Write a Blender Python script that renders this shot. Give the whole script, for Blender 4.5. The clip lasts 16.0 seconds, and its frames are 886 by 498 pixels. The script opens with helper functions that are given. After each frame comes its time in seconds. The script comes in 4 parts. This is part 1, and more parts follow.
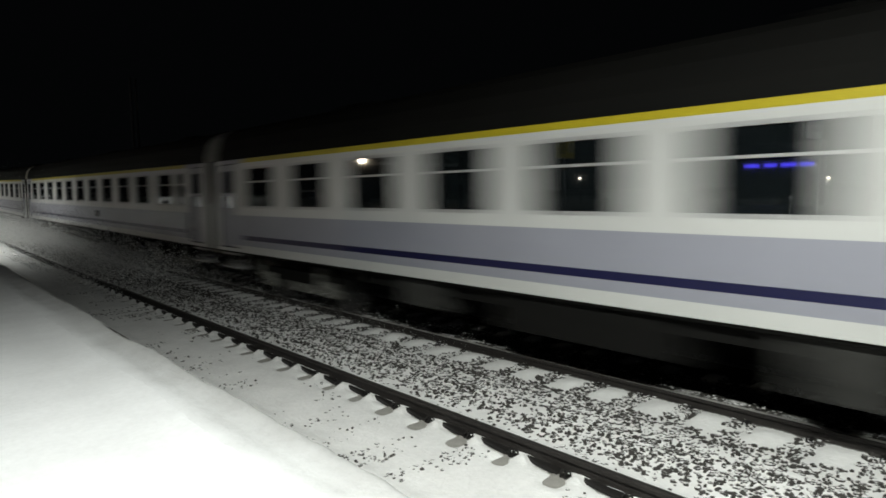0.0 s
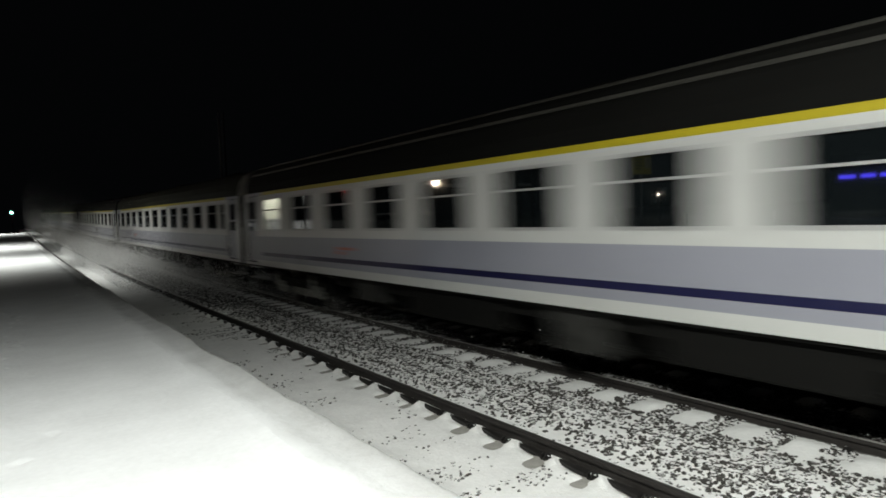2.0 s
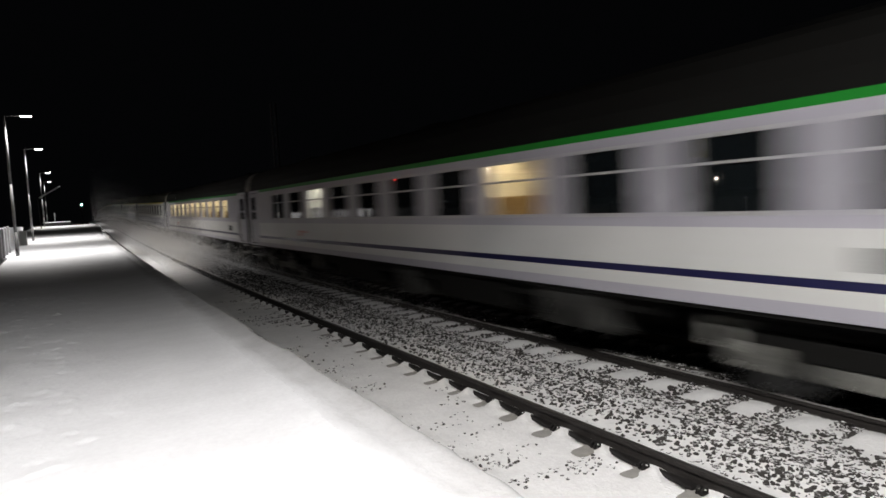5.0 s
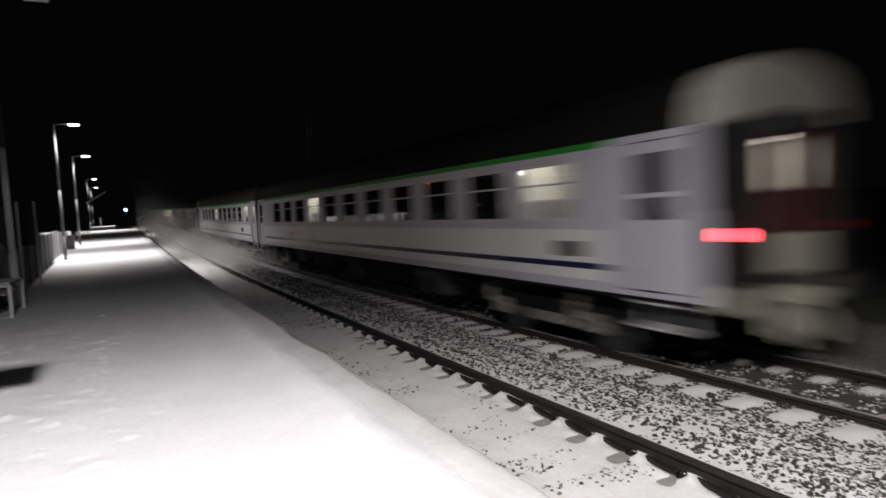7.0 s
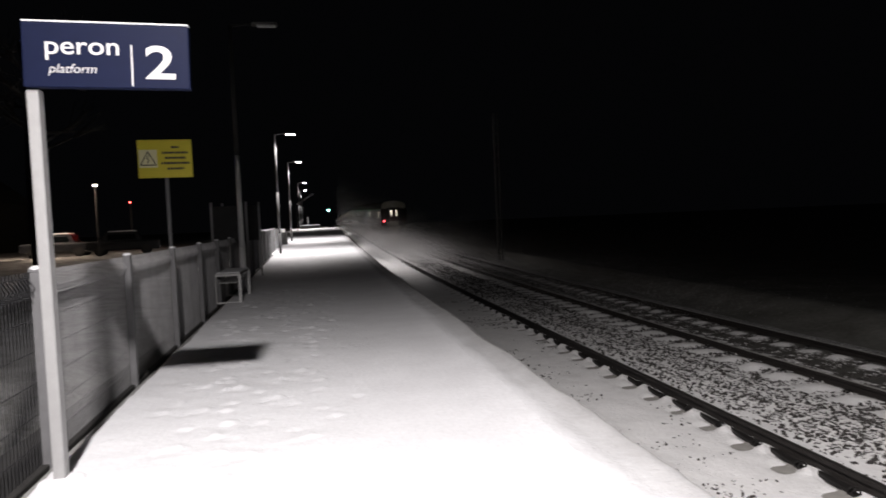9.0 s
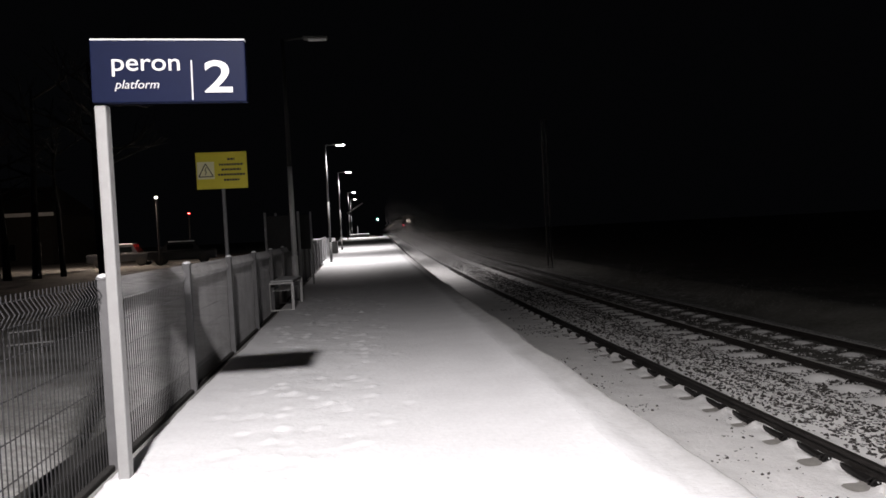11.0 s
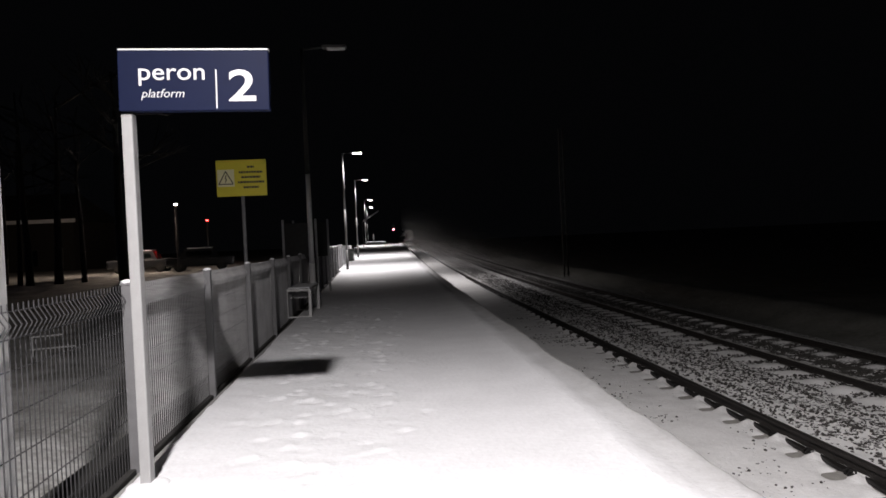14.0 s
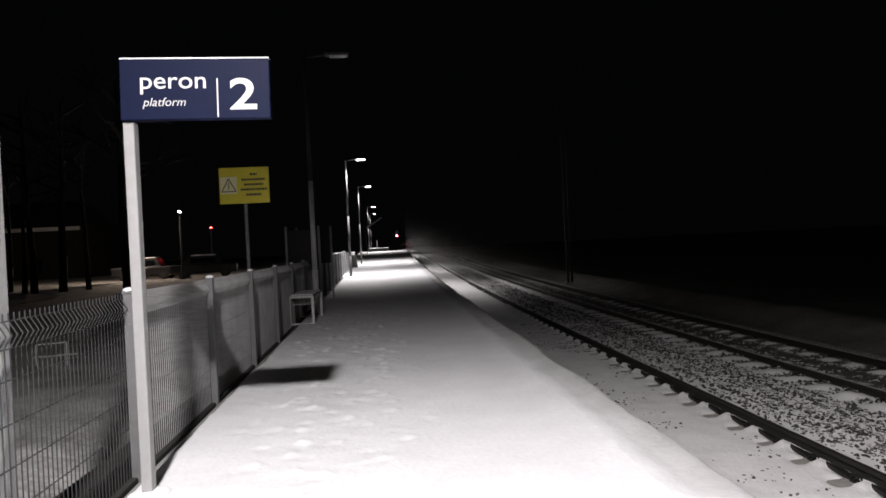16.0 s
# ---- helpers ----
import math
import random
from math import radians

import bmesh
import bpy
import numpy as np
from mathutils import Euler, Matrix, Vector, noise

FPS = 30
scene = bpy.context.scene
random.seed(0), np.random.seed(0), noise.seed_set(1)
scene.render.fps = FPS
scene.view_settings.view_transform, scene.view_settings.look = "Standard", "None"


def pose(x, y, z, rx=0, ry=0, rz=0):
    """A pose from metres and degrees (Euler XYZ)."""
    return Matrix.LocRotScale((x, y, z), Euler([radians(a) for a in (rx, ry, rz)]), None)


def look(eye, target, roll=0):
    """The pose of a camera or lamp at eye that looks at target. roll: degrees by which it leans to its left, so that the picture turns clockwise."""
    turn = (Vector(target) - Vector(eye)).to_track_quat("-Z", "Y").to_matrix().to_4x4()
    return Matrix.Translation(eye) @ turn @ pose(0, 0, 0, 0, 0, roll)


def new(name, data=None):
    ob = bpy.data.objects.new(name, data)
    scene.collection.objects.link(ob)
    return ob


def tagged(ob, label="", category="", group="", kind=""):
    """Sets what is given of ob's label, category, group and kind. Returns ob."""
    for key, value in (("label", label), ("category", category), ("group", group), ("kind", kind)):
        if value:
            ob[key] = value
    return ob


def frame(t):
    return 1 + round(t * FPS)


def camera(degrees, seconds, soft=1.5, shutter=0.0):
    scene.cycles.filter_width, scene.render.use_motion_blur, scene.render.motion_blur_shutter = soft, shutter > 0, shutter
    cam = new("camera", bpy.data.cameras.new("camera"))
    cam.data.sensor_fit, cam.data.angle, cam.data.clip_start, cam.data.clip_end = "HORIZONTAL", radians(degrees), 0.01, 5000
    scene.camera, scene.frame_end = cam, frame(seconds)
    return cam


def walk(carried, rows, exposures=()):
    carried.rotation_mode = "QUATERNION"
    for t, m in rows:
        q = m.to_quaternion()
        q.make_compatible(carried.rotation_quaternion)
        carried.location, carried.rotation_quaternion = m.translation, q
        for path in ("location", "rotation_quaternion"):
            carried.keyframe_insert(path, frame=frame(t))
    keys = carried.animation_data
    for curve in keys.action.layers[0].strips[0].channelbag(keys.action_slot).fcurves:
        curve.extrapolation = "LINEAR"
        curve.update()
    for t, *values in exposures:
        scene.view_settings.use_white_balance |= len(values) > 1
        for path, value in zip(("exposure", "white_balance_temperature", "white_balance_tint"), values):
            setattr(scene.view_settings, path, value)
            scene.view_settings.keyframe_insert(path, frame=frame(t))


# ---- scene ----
# Night snow at a small railway station: a long passenger train passes on the far track.
# x: across the tracks, y: along them, z: up; z = 0 is the platform's snow.
LENS = 71.2
cam = camera(LENS, 16.0, soft=1.6, shutter=0.9)
PATH = [
    (0.0, pose(0.039, 0.023, 1.574, 84.67, 1.00, -41.98)),
    (0.5, pose(0.032, 0.019, 1.564, 85.04, 1.77, -40.50)),
    (1.0, pose(0.028, 0.011, 1.558, 85.48, 2.05, -39.00)),
    (1.5, pose(0.025, 0.000, 1.555, 85.86, 1.72, -37.21)),
    (2.0, pose(0.020, -0.010, 1.554, 86.80, 2.30, -35.22)),
    (2.5, pose(0.017, -0.014, 1.556, 85.87, 2.43, -33.35)),
    (3.0, pose(0.015, -0.015, 1.560, 85.73, 2.26, -32.29)),
    (3.5, pose(0.018, -0.013, 1.560, 85.75, 2.45, -32.20)),
    (6.0, pose(0.077, -0.011, 1.534, 85.82, 3.15, -29.32)),
    (6.5, pose(0.077, -0.012, 1.534, 85.79, 3.15, -28.83)),
    (7.0, pose(0.070, -0.016, 1.538, 86.38, 3.19, -27.46)),
    (7.5, pose(0.062, -0.012, 1.542, 86.39, 2.70, -23.60)),
    (8.0, pose(0.040, -0.008, 1.531, 86.63, 2.33, -18.09)),
    (8.5, pose(0.012, -0.010, 1.529, 87.31, 2.34, -13.98)),
    (9.0, pose(-0.015, -0.009, 1.531, 87.47, 2.40, -10.83)),
    (9.5, pose(-0.023, 0.012, 1.528, 87.84, 2.53, -8.91)),
    (12.0, pose(-0.043, 0.007, 1.521, 88.65, 2.93, -5.81)),
    (12.5, pose(-0.050, 0.007, 1.522, 88.80, 2.80, -5.50)),
    (13.0, pose(-0.054, 0.004, 1.522, 88.81, 2.63, -5.23)),
    (13.5, pose(-0.060, 0.006, 1.523, 88.88, 2.64, -5.29)),
    (14.0, pose(-0.063, 0.006, 1.522, 89.23, 2.63, -4.96)),
    (14.5, pose(-0.065, 0.008, 1.522, 89.36, 2.79, -4.74)),
    (15.0, pose(-0.058, 0.010, 1.519, 89.40, 2.94, -4.62)),
    (15.5, pose(-0.054, 0.009, 1.519, 89.51, 3.05, -4.68)),
    (16.0, pose(-0.046, 0.008, 1.527, 89.81, 2.85, -4.64)),
]
EXPOSURES = [(0.0, -0.05, 6550, 1), (3.5, -0.05, 6600, 4), (6.0, -0.05, 6600, 15), (9.0, -0.05, 6650, 16), (16.0, -0.12, 6600, 16)]
walk(cam, PATH, EXPOSURES)

TOR = -0.76                      # top of rail
X_T1, X_T2 = 3.587, 7.36         # track centres
GAUGE = 1.435
EDGE = 1.96                      # platform edge


def rise(y):
    """The line climbs gently away from the station."""
    u = np.minimum(np.maximum(y, 6.0), 150.0) - 6.0
    return np.where(u < 54, 0.00022 * u * u, 0.6415 + 0.02376 * (u - 54))


# ---- world and lamps ----
world = bpy.data.worlds.new("night_sky")
scene.world = world
world.use_nodes = True
world.node_tree.nodes["Background"].inputs[0].default_value = (0.10, 0.11, 0.13, 1)
world.node_tree.nodes["Background"].inputs[1].default_value = 0.011


def spot(name, place, power, colour, degrees=150, blend=0.6, size=0.18):
    data = bpy.data.lights.new(name, "SPOT")
    data.energy, data.color, data.spot_size, data.spot_blend, data.shadow_soft_size = power, colour, radians(degrees), blend, size
    ob = new(name, data)
    ob.location = place
    return ob


LAMP_H = 6.4
KEY = (-0.75, -1.1)
LAMPS = [(-2.42, 34.5), (-2.7, 52.0), (-3.34, 88.0), (-4.05, 118.0)]
key = spot("platform_light", (0, 0, 0), 5150, (1.0, 0.985, 0.965), 156, 0.75, 0.15)
key.matrix_basis = look((KEY[0], KEY[1], LAMP_H - 0.12), (-0.3, -0.7, 0.0))
for lx, ly in LAMPS:
    spot("platform_light", (lx + 0.85, ly, LAMP_H - 0.12 + rise(ly)), 3300, (1.0, 0.98, 0.96), 138, 0.8, 0.12)
data = bpy.data.lights.new("yard_light", "POINT")
data.energy, data.color, data.shadow_soft_size = 900, (1.0, 0.8, 0.62), 0.04
new("yard_light", data).location = (-17.3, 42.35, 4.15)


# ---- materials ----
def material(name, colour, rough=0.6, metal=0.0, vary=0.15, scale=6.0, bump=0.0, bump_scale=60.0, second=None, emit=0.0, spec=0.5):
    m = bpy.data.materials.new(name)
    m.use_nodes = True
    n, l = m.node_tree.nodes, m.node_tree.links
    b = n["Principled BSDF"]
    b.inputs["Roughness"].default_value, b.inputs["Metallic"].default_value = rough, metal
    b.inputs["Specular IOR Level"].default_value = spec
    co = n.new("ShaderNodeTexCoord")
    big, fine, mix = n.new("ShaderNodeTexNoise"), n.new("ShaderNodeTexNoise"), n.new("ShaderNodeMix")
    big.inputs["Scale"].default_value, fine.inputs["Scale"].default_value = scale, scale * 9
    big.inputs["Detail"].default_value, fine.inputs["Detail"].default_value = 5, 3
    l.new(co.outputs["Object"], big.inputs["Vector"])
    l.new(co.outputs["Object"], fine.inputs["Vector"])
    add = n.new("ShaderNodeMath")
    add.operation = "MULTIPLY_ADD"
    l.new(fine.outputs["Fac"], add.inputs[0])
    add.inputs[1].default_value = 0.4
    half = n.new("ShaderNodeMath")
    half.operation = "MULTIPLY"
    half.inputs[1].default_value = 0.6
    l.new(big.outputs["Fac"], half.inputs[0])
    l.new(half.outputs[0], add.inputs[2])
    ramp = n.new("ShaderNodeMapRange")
    ramp.inputs["From Min"].default_value, ramp.inputs["From Max"].default_value = 0.35, 0.65
    l.new(add.outputs[0], ramp.inputs["Value"])
    mix.data_type = "RGBA"
    l.new(ramp.outputs["Result"], mix.inputs["Factor"])
    other = second if second else [c * (1 - vary) for c in colour]
    mix.inputs["A"].default_value, mix.inputs["B"].default_value = (*colour, 1), (*other, 1)
    l.new(mix.outputs["Result"], b.inputs["Base Color"])
    if bump:
        bp, nz = n.new("ShaderNodeBump"), n.new("ShaderNodeTexNoise")
        nz.inputs["Scale"].default_value, nz.inputs["Detail"].default_value = bump_scale, 6
        l.new(co.outputs["Object"], nz.inputs["Vector"])
        l.new(nz.outputs["Fac"], bp.inputs["Height"])
        bp.inputs["Strength"].default_value, bp.inputs["Distance"].default_value = bump, 0.02
        l.new(bp.outputs["Normal"], b.inputs["Normal"])
    if emit:
        b.inputs["Emission Color"].default_value, b.inputs["Emission Strength"].default_value = (*colour, 1), emit
    return m


def clear_glass(name, tint, gloss):
    m = bpy.data.materials.new(name)
    m.use_nodes = True
    n, l = m.node_tree.nodes, m.node_tree.links
    for node in list(n):
        n.remove(node)
    out, mix, tr, gl = (n.new(k) for k in ("ShaderNodeOutputMaterial", "ShaderNodeMixShader", "ShaderNodeBsdfTransparent", "ShaderNodeBsdfGlossy"))
    tr.inputs["Color"].default_value = (*tint, 1)
    gl.inputs["Roughness"].default_value = 0.02
    mix.inputs[0].default_value = gloss
    l.new(tr.outputs[0], mix.inputs[1])
    l.new(gl.outputs[0], mix.inputs[2])
    l.new(mix.outputs[0], out.inputs[0])
    return m


SNOW = material("snow", (0.82, 0.83, 0.85), 0.65, vary=0.1, scale=2.0, bump=0.35, bump_scale=22)
TRACK_SNOW = material("thin_track_snow", (0.84, 0.84, 0.84), 0.75, vary=0.15, scale=1.6, bump=0.5, bump_scale=30)
# Snow far from the lamps; its night darkness is put into this grey.
FAR_SNOW = material("dimmed_field_snow", (0.20, 0.20, 0.185), 0.85, scale=1.1, bump=0.6, bump_scale=6, second=(0.10, 0.1, 0.088))
STONE = material("ballast_stone", (0.05, 0.046, 0.042), 0.85, vary=0.55, scale=9, bump=0.4, bump_scale=40)


def snow_on_top(m, lo, hi):
    """Lay thin snow on the upward faces of a material."""
    n, l = m.node_tree.nodes, m.node_tree.links
    b = n["Principled BSDF"]
    old = b.inputs["Base Color"].links[0].from_socket
    geo, sep, rng, mix, nz, ad = (n.new("ShaderNode" + k) for k in ("NewGeometry", "SeparateXYZ", "MapRange", "Mix", "TexNoise", "Math"))
    nz.inputs["Scale"].default_value = 14
    l.new(geo.outputs["Normal"], sep.inputs[0])
    ad.operation = "ADD"
    l.new(sep.outputs["Z"], ad.inputs[0])
    l.new(nz.outputs["Fac"], ad.inputs[1])
    rng.inputs["From Min"].default_value, rng.inputs["From Max"].default_value = lo, hi
    l.new(ad.outputs[0], rng.inputs["Value"])
    mix.data_type = "RGBA"
    l.new(rng.outputs["Result"], mix.inputs["Factor"])
    l.new(old, mix.inputs["A"])
    mix.inputs["B"].default_value = (0.7, 0.7, 0.7, 1)
    l.new(mix.outputs["Result"], b.inputs["Base Color"])


snow_on_top(STONE, 1.32, 1.42)
RAIL_SIDE = material("rusty_rail", (0.03, 0.026, 0.024), 0.7, 0.3, vary=0.4, scale=12, bump=0.3)
# Far track's rail heads: their shine is put into a pale, rather rough colour.
BRIGHT_HEAD = material("shine_pale_rail_head", (0.62, 0.61, 0.59), 0.55, 0.6, vary=0.15, scale=8)
RAIL_TOP = material("worn_rail_head", (0.10, 0.095, 0.09), 0.45, 0.8, vary=0.3, scale=8)
CONCRETE = material("sleeper_concrete", (0.33, 0.32, 0.3), 0.85, vary=0.3, scale=10, bump=0.4)
CLIP = material("spring_steel", (0.03, 0.028, 0.027), 0.55, 0.6, vary=0.3, scale=30)
SLAB = material("platform_concrete", (0.3, 0.3, 0.29), 0.85, vary=0.3, scale=4, bump=0.4)
GALV = material("galvanised_steel", (0.5, 0.5, 0.5), 0.5, 0.35, vary=0.2, scale=18)
LAMP_STEEL = material("dull_lamp_steel", (0.11, 0.11, 0.11), 0.65, 0.2, vary=0.25, scale=9)
PALE_PAINT = material("pale_grey_paint", (0.74, 0.74, 0.73), 0.5, vary=0.12, scale=9)
GREY_POST = material("light_grey_paint", (0.34, 0.34, 0.34), 0.55, vary=0.1, scale=14)
VERGE = material("snow_patched_grass", (0.5, 0.5, 0.495), 0.85, scale=1.6, bump=0.7, bump_scale=9, second=(0.1, 0.1, 0.085))
FENCE_GREY = material("weathered_fence_paint", (0.16, 0.16, 0.165), 0.6, vary=0.2, scale=10)
# Concrete at the fence foot; the shadow line there is put into this colour.
DARK_KERB = material("shade_dark_concrete", (0.03, 0.029, 0.027), 0.8, vary=0.4, scale=5, bump=0.4)
EDGE_SNOW = material("dirty_edge_snow", (0.50, 0.50, 0.505), 0.7, vary=0.16, scale=1.4, bump=0.5, bump_scale=18)


def fade_across(m, x0, x1, colour):
    """Blend a clean colour at x0 into the material's own at x1, along a wandering line."""
    n, l = m.node_tree.nodes, m.node_tree.links
    b = n["Principled BSDF"]
    old = b.inputs["Base Color"].links[0].from_socket
    co, sep, nz, ad, rng, mix = (n.new("ShaderNode" + k) for k in ("TexCoord", "SeparateXYZ", "TexNoise", "Math", "MapRange", "Mix"))
    nz.inputs["Scale"].default_value, nz.inputs["Detail"].default_value = 1.7, 5
    l.new(co.outputs["Object"], sep.inputs[0])
    l.new(co.outputs["Object"], nz.inputs["Vector"])
    ad.operation = "MULTIPLY_ADD"
    l.new(nz.outputs["Fac"], ad.inputs[0])
    ad.inputs[1].default_value = 0.35
    l.new(sep.outputs["X"], ad.inputs[2])
    rng.interpolation_type = "SMOOTHSTEP"
    rng.inputs["From Min"].default_value, rng.inputs["From Max"].default_value = x0 + 0.175, x1 + 0.175
    l.new(ad.outputs[0], rng.inputs["Value"])
    mix.data_type = "RGBA"
    l.new(rng.outputs["Result"], mix.inputs["Factor"])
    l.new(old, mix.inputs["B"])
    mix.inputs["A"].default_value = (*colour, 1)
    l.new(mix.outputs["Result"], b.inputs["Base Color"])


fade_across(EDGE_SNOW, 1.42, 1.92, (0.785, 0.795, 0.815))
FENCE_WIRE = material("dark_fence_wire", (0.055, 0.055, 0.058), 0.65, 0.1, vary=0.3, scale=4, spec=0.3)
FENCE_PALE = material("pale_fence_wire", (0.34, 0.34, 0.345), 0.8, 0.0, vary=0.25, scale=3, spec=0.3)
DARK_STEEL = material("dark_steel", (0.05, 0.05, 0.05), 0.6, 0.4, vary=0.3, scale=8)
SIGN_BLUE = material("navy_enamel", (0.0065, 0.0105, 0.036), 0.5, vary=0.12, scale=3, spec=0.12)
SIGN_WHITE = material("white_lettering", (0.74, 0.74, 0.75), 0.5, vary=0.03)
SIGN_YELLOW = material("yellow_sign_sheet", (0.62, 0.53, 0.03), 0.5, vary=0.08, scale=5)
SIGN_PALE = material("pale_pictogram_field", (0.72, 0.68, 0.42), 0.5, vary=0.05)
SIGN_BLACK = material("black_print", (0.02, 0.02, 0.02), 0.5, vary=0.1)
LED = material("led_panel", (1.0, 0.98, 0.95), 0.4, vary=0.0, emit=60)
COACH_WHITE = material("coach_white", (0.57, 0.575, 0.56), 0.42, vary=0.1, scale=1.3, bump=0.06, bump_scale=4)
COACH_GREYBLUE = material("coach_grey_blue", (0.30, 0.305, 0.355), 0.42, vary=0.1, scale=1.3, bump=0.06, bump_scale=4)
COACH_LAVENDER = material("coach_pale_grey", (0.38, 0.37, 0.415), 0.42, vary=0.1, scale=1.3, bump=0.06, bump_scale=4)
COACH_NAVY = material("coach_navy", (0.009, 0.009, 0.05), 0.4, vary=0.15, scale=2)
COACH_YELLOW = material("coach_yellow", (0.45, 0.37, 0.016), 0.5, vary=0.1, scale=2)
COACH_GREEN = material("coach_green", (0.011, 0.2, 0.022), 0.5, vary=0.15, scale=2, spec=0.2)
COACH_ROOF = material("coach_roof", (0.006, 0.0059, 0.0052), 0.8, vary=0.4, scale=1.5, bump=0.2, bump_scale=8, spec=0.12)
DUSTY_ROOF = material("dusty_olive_roof", (0.023, 0.023, 0.016), 0.8, vary=0.45, scale=1.1, bump=0.2, bump_scale=8, spec=0.15)
# Roof ribs paler than the roof: their highlight lines are put into the colour.
RIB_HIGHLIGHT = material("highlit_roof_rib", (0.05, 0.048, 0.042), 0.6, vary=0.5, scale=1.2, spec=0.3)
ROOF_END = material("frosted_roof_end", (0.3, 0.29, 0.255), 0.75, vary=0.3, scale=3, bump=0.2)
# Next two are near-black: the shade beneath the coaches is put into the colour.
UNDER = material("shade_black_underframe", (0.007, 0.0068, 0.0062), 0.85, vary=0.4, scale=5, bump=0.3, spec=0.15)
BOX_GREY = material("frosted_equipment_box", (0.06, 0.06, 0.056), 0.85, scale=1.3, bump=0.4, second=(0.008, 0.008, 0.0075), spec=0.2)
BOGIE_FROST = material("frosted_bogie_casting", (0.34, 0.34, 0.31), 0.85, scale=2.2, bump=0.4, second=(0.03, 0.03, 0.027))
RUBBER = material("gangway_rubber", (0.018, 0.018, 0.018), 0.75, vary=0.3, scale=12)
RED_DOOR = material("red_gangway_door", (0.06, 0.012, 0.01), 0.5, vary=0.2, scale=5)
PALE_PANEL = material("dirty_pale_panel", (0.4, 0.39, 0.31), 0.65, vary=0.4, scale=4)
LOGO_RED = material("red_emblem", (0.5, 0.17, 0.13), 0.45, vary=0.1, scale=4)
DARK_PANE = material("dark_window_glass", (0.006, 0.008, 0.009), 0.03, vary=0.1, scale=3, spec=1.0)
LIT_PANE = clear_glass("lit_window_glass", (0.93, 0.94, 0.92), 0.1)
WARM_WALL = material("compartment_panelling", (0.76, 0.69, 0.54), 0.6, vary=0.25, scale=3)
PALE_WALL = material("pale_compartment_wall", (0.66, 0.65, 0.6), 0.6, vary=0.12, scale=3)
COOL_SEAT = material("grey_seat_cloth", (0.28, 0.28, 0.3), 0.9, vary=0.3, scale=9)
SEAT = material("seat_cloth", (0.26, 0.17, 0.075), 0.9, vary=0.3, scale=9)
WARM_TUBE = material("warm_ceiling_tube", (1.0, 0.86, 0.62), 0.4, vary=0.0, emit=15)
COOL_TUBE = material("white_ceiling_tube", (1.0, 0.97, 0.9), 0.4, vary=0.0, emit=11)
DIM_TUBE = material("dim_vestibule_lamp", (1.0, 0.93, 0.86), 0.4, vary=0.0, emit=6)
TAIL_RED = material("tail_lamp_lens", (1.0, 0.06, 0.08), 0.3, vary=0.0, emit=16)
TAIL_OFF = material("unlit_tail_lens", (0.2, 0.015, 0.015), 0.3, vary=0.1)
SIG_GREEN = material("green_signal_lens", (0.25, 1.0, 0.75), 0.3, vary=0.0, emit=40)
SIG_RED = material("red_signal_lens", (1.0, 0.12, 0.2), 0.3, vary=0.0, emit=40)
NEON = material("blue_neon_tube", (0.08, 0.06, 1.0), 0.4, vary=0.0, emit=13)
RED_GLOW = material("red_lamp_glass", (1.0, 0.025, 0.022), 0.4, vary=0.0, emit=70)
STREET_GLOW = material("street_lamp_glass", (1.0, 0.88, 0.74), 0.4, vary=0.0, emit=150)
BARK = material("bark", (0.022, 0.02, 0.018), 0.9, vary=0.5, scale=8, bump=0.6)
PLASTER = material("dark_plaster", (0.028, 0.026, 0.024), 0.85, vary=0.25, scale=2)
CAR_PAINT = material("dark_car_paint", (0.03, 0.032, 0.036), 0.25, vary=0.1, scale=3)
BENCH_DARK = material("dark_bench_boards", (0.04, 0.038, 0.035), 0.7, vary=0.3, scale=12)
BENCH_WOOD = material("bench_slats", (0.28, 0.27, 0.25), 0.7, vary=0.3, scale=12)
FLAKE = material("blown_snow", (0.88, 0.88, 0.88), 0.9, vary=0.03)


# ---- small builders ----
def finish(name, bm, mats, smooth=False):
    me = bpy.data.meshes.new(name)
    bm.to_mesh(me)
    bm.free()
    for m in (mats if isinstance(mats, (list, tuple)) else [mats]):
        me.materials.append(m)
    if smooth:
        me.shade_smooth()
    return me


def block(bm, x0, x1, y0, y1, z0, z1, mi=0, bevel=0.0):
    r = bmesh.ops.create_cube(bm, size=1, matrix=Matrix.Translation(((x0 + x1) / 2, (y0 + y1) / 2, (z0 + z1) / 2)) @ Matrix.Diagonal((x1 - x0, y1 - y0, z1 - z0, 1)))
    faces = {f for v in r["verts"] for f in v.link_faces}
    for f in faces:
        f.material_index = mi
    if bevel:
        edges = list({e for v in r["verts"] for e in v.link_edges})
        rb = bmesh.ops.bevel(bm, geom=edges, offset=bevel, segments=2, affect="EDGES", profile=0.5)
        for f in rb["faces"]:
            f.material_index = mi
    return r["verts"]


def rod(bm, a, b, r0, r1=None, sides=10, mi=0):
    a, b = Vector(a), Vector(b)
    d = b - a
    m = Matrix.Translation((a + b) / 2) @ d.to_track_quat("Z", "Y").to_matrix().to_4x4()
    r = bmesh.ops.create_cone(bm, cap_ends=True, segments=sides, radius1=r0, radius2=r0 if r1 is None else r1, depth=d.length, matrix=m)
    for v in r["verts"]:
        for f in v.link_faces:
            f.material_index = mi
    return r["verts"]


def mesh_ob(name, me, parent=None, at=None, label=""):
    ob = new(name, me)
    if parent is not None:
        ob.parent = parent
    if at is not None:
        ob.matrix_basis = at
    return tagged(ob, label)


def part(name, bm, mats, parent, label="", smooth=False):
    return mesh_ob(name, finish(name, bm, mats, smooth), parent, None, label)


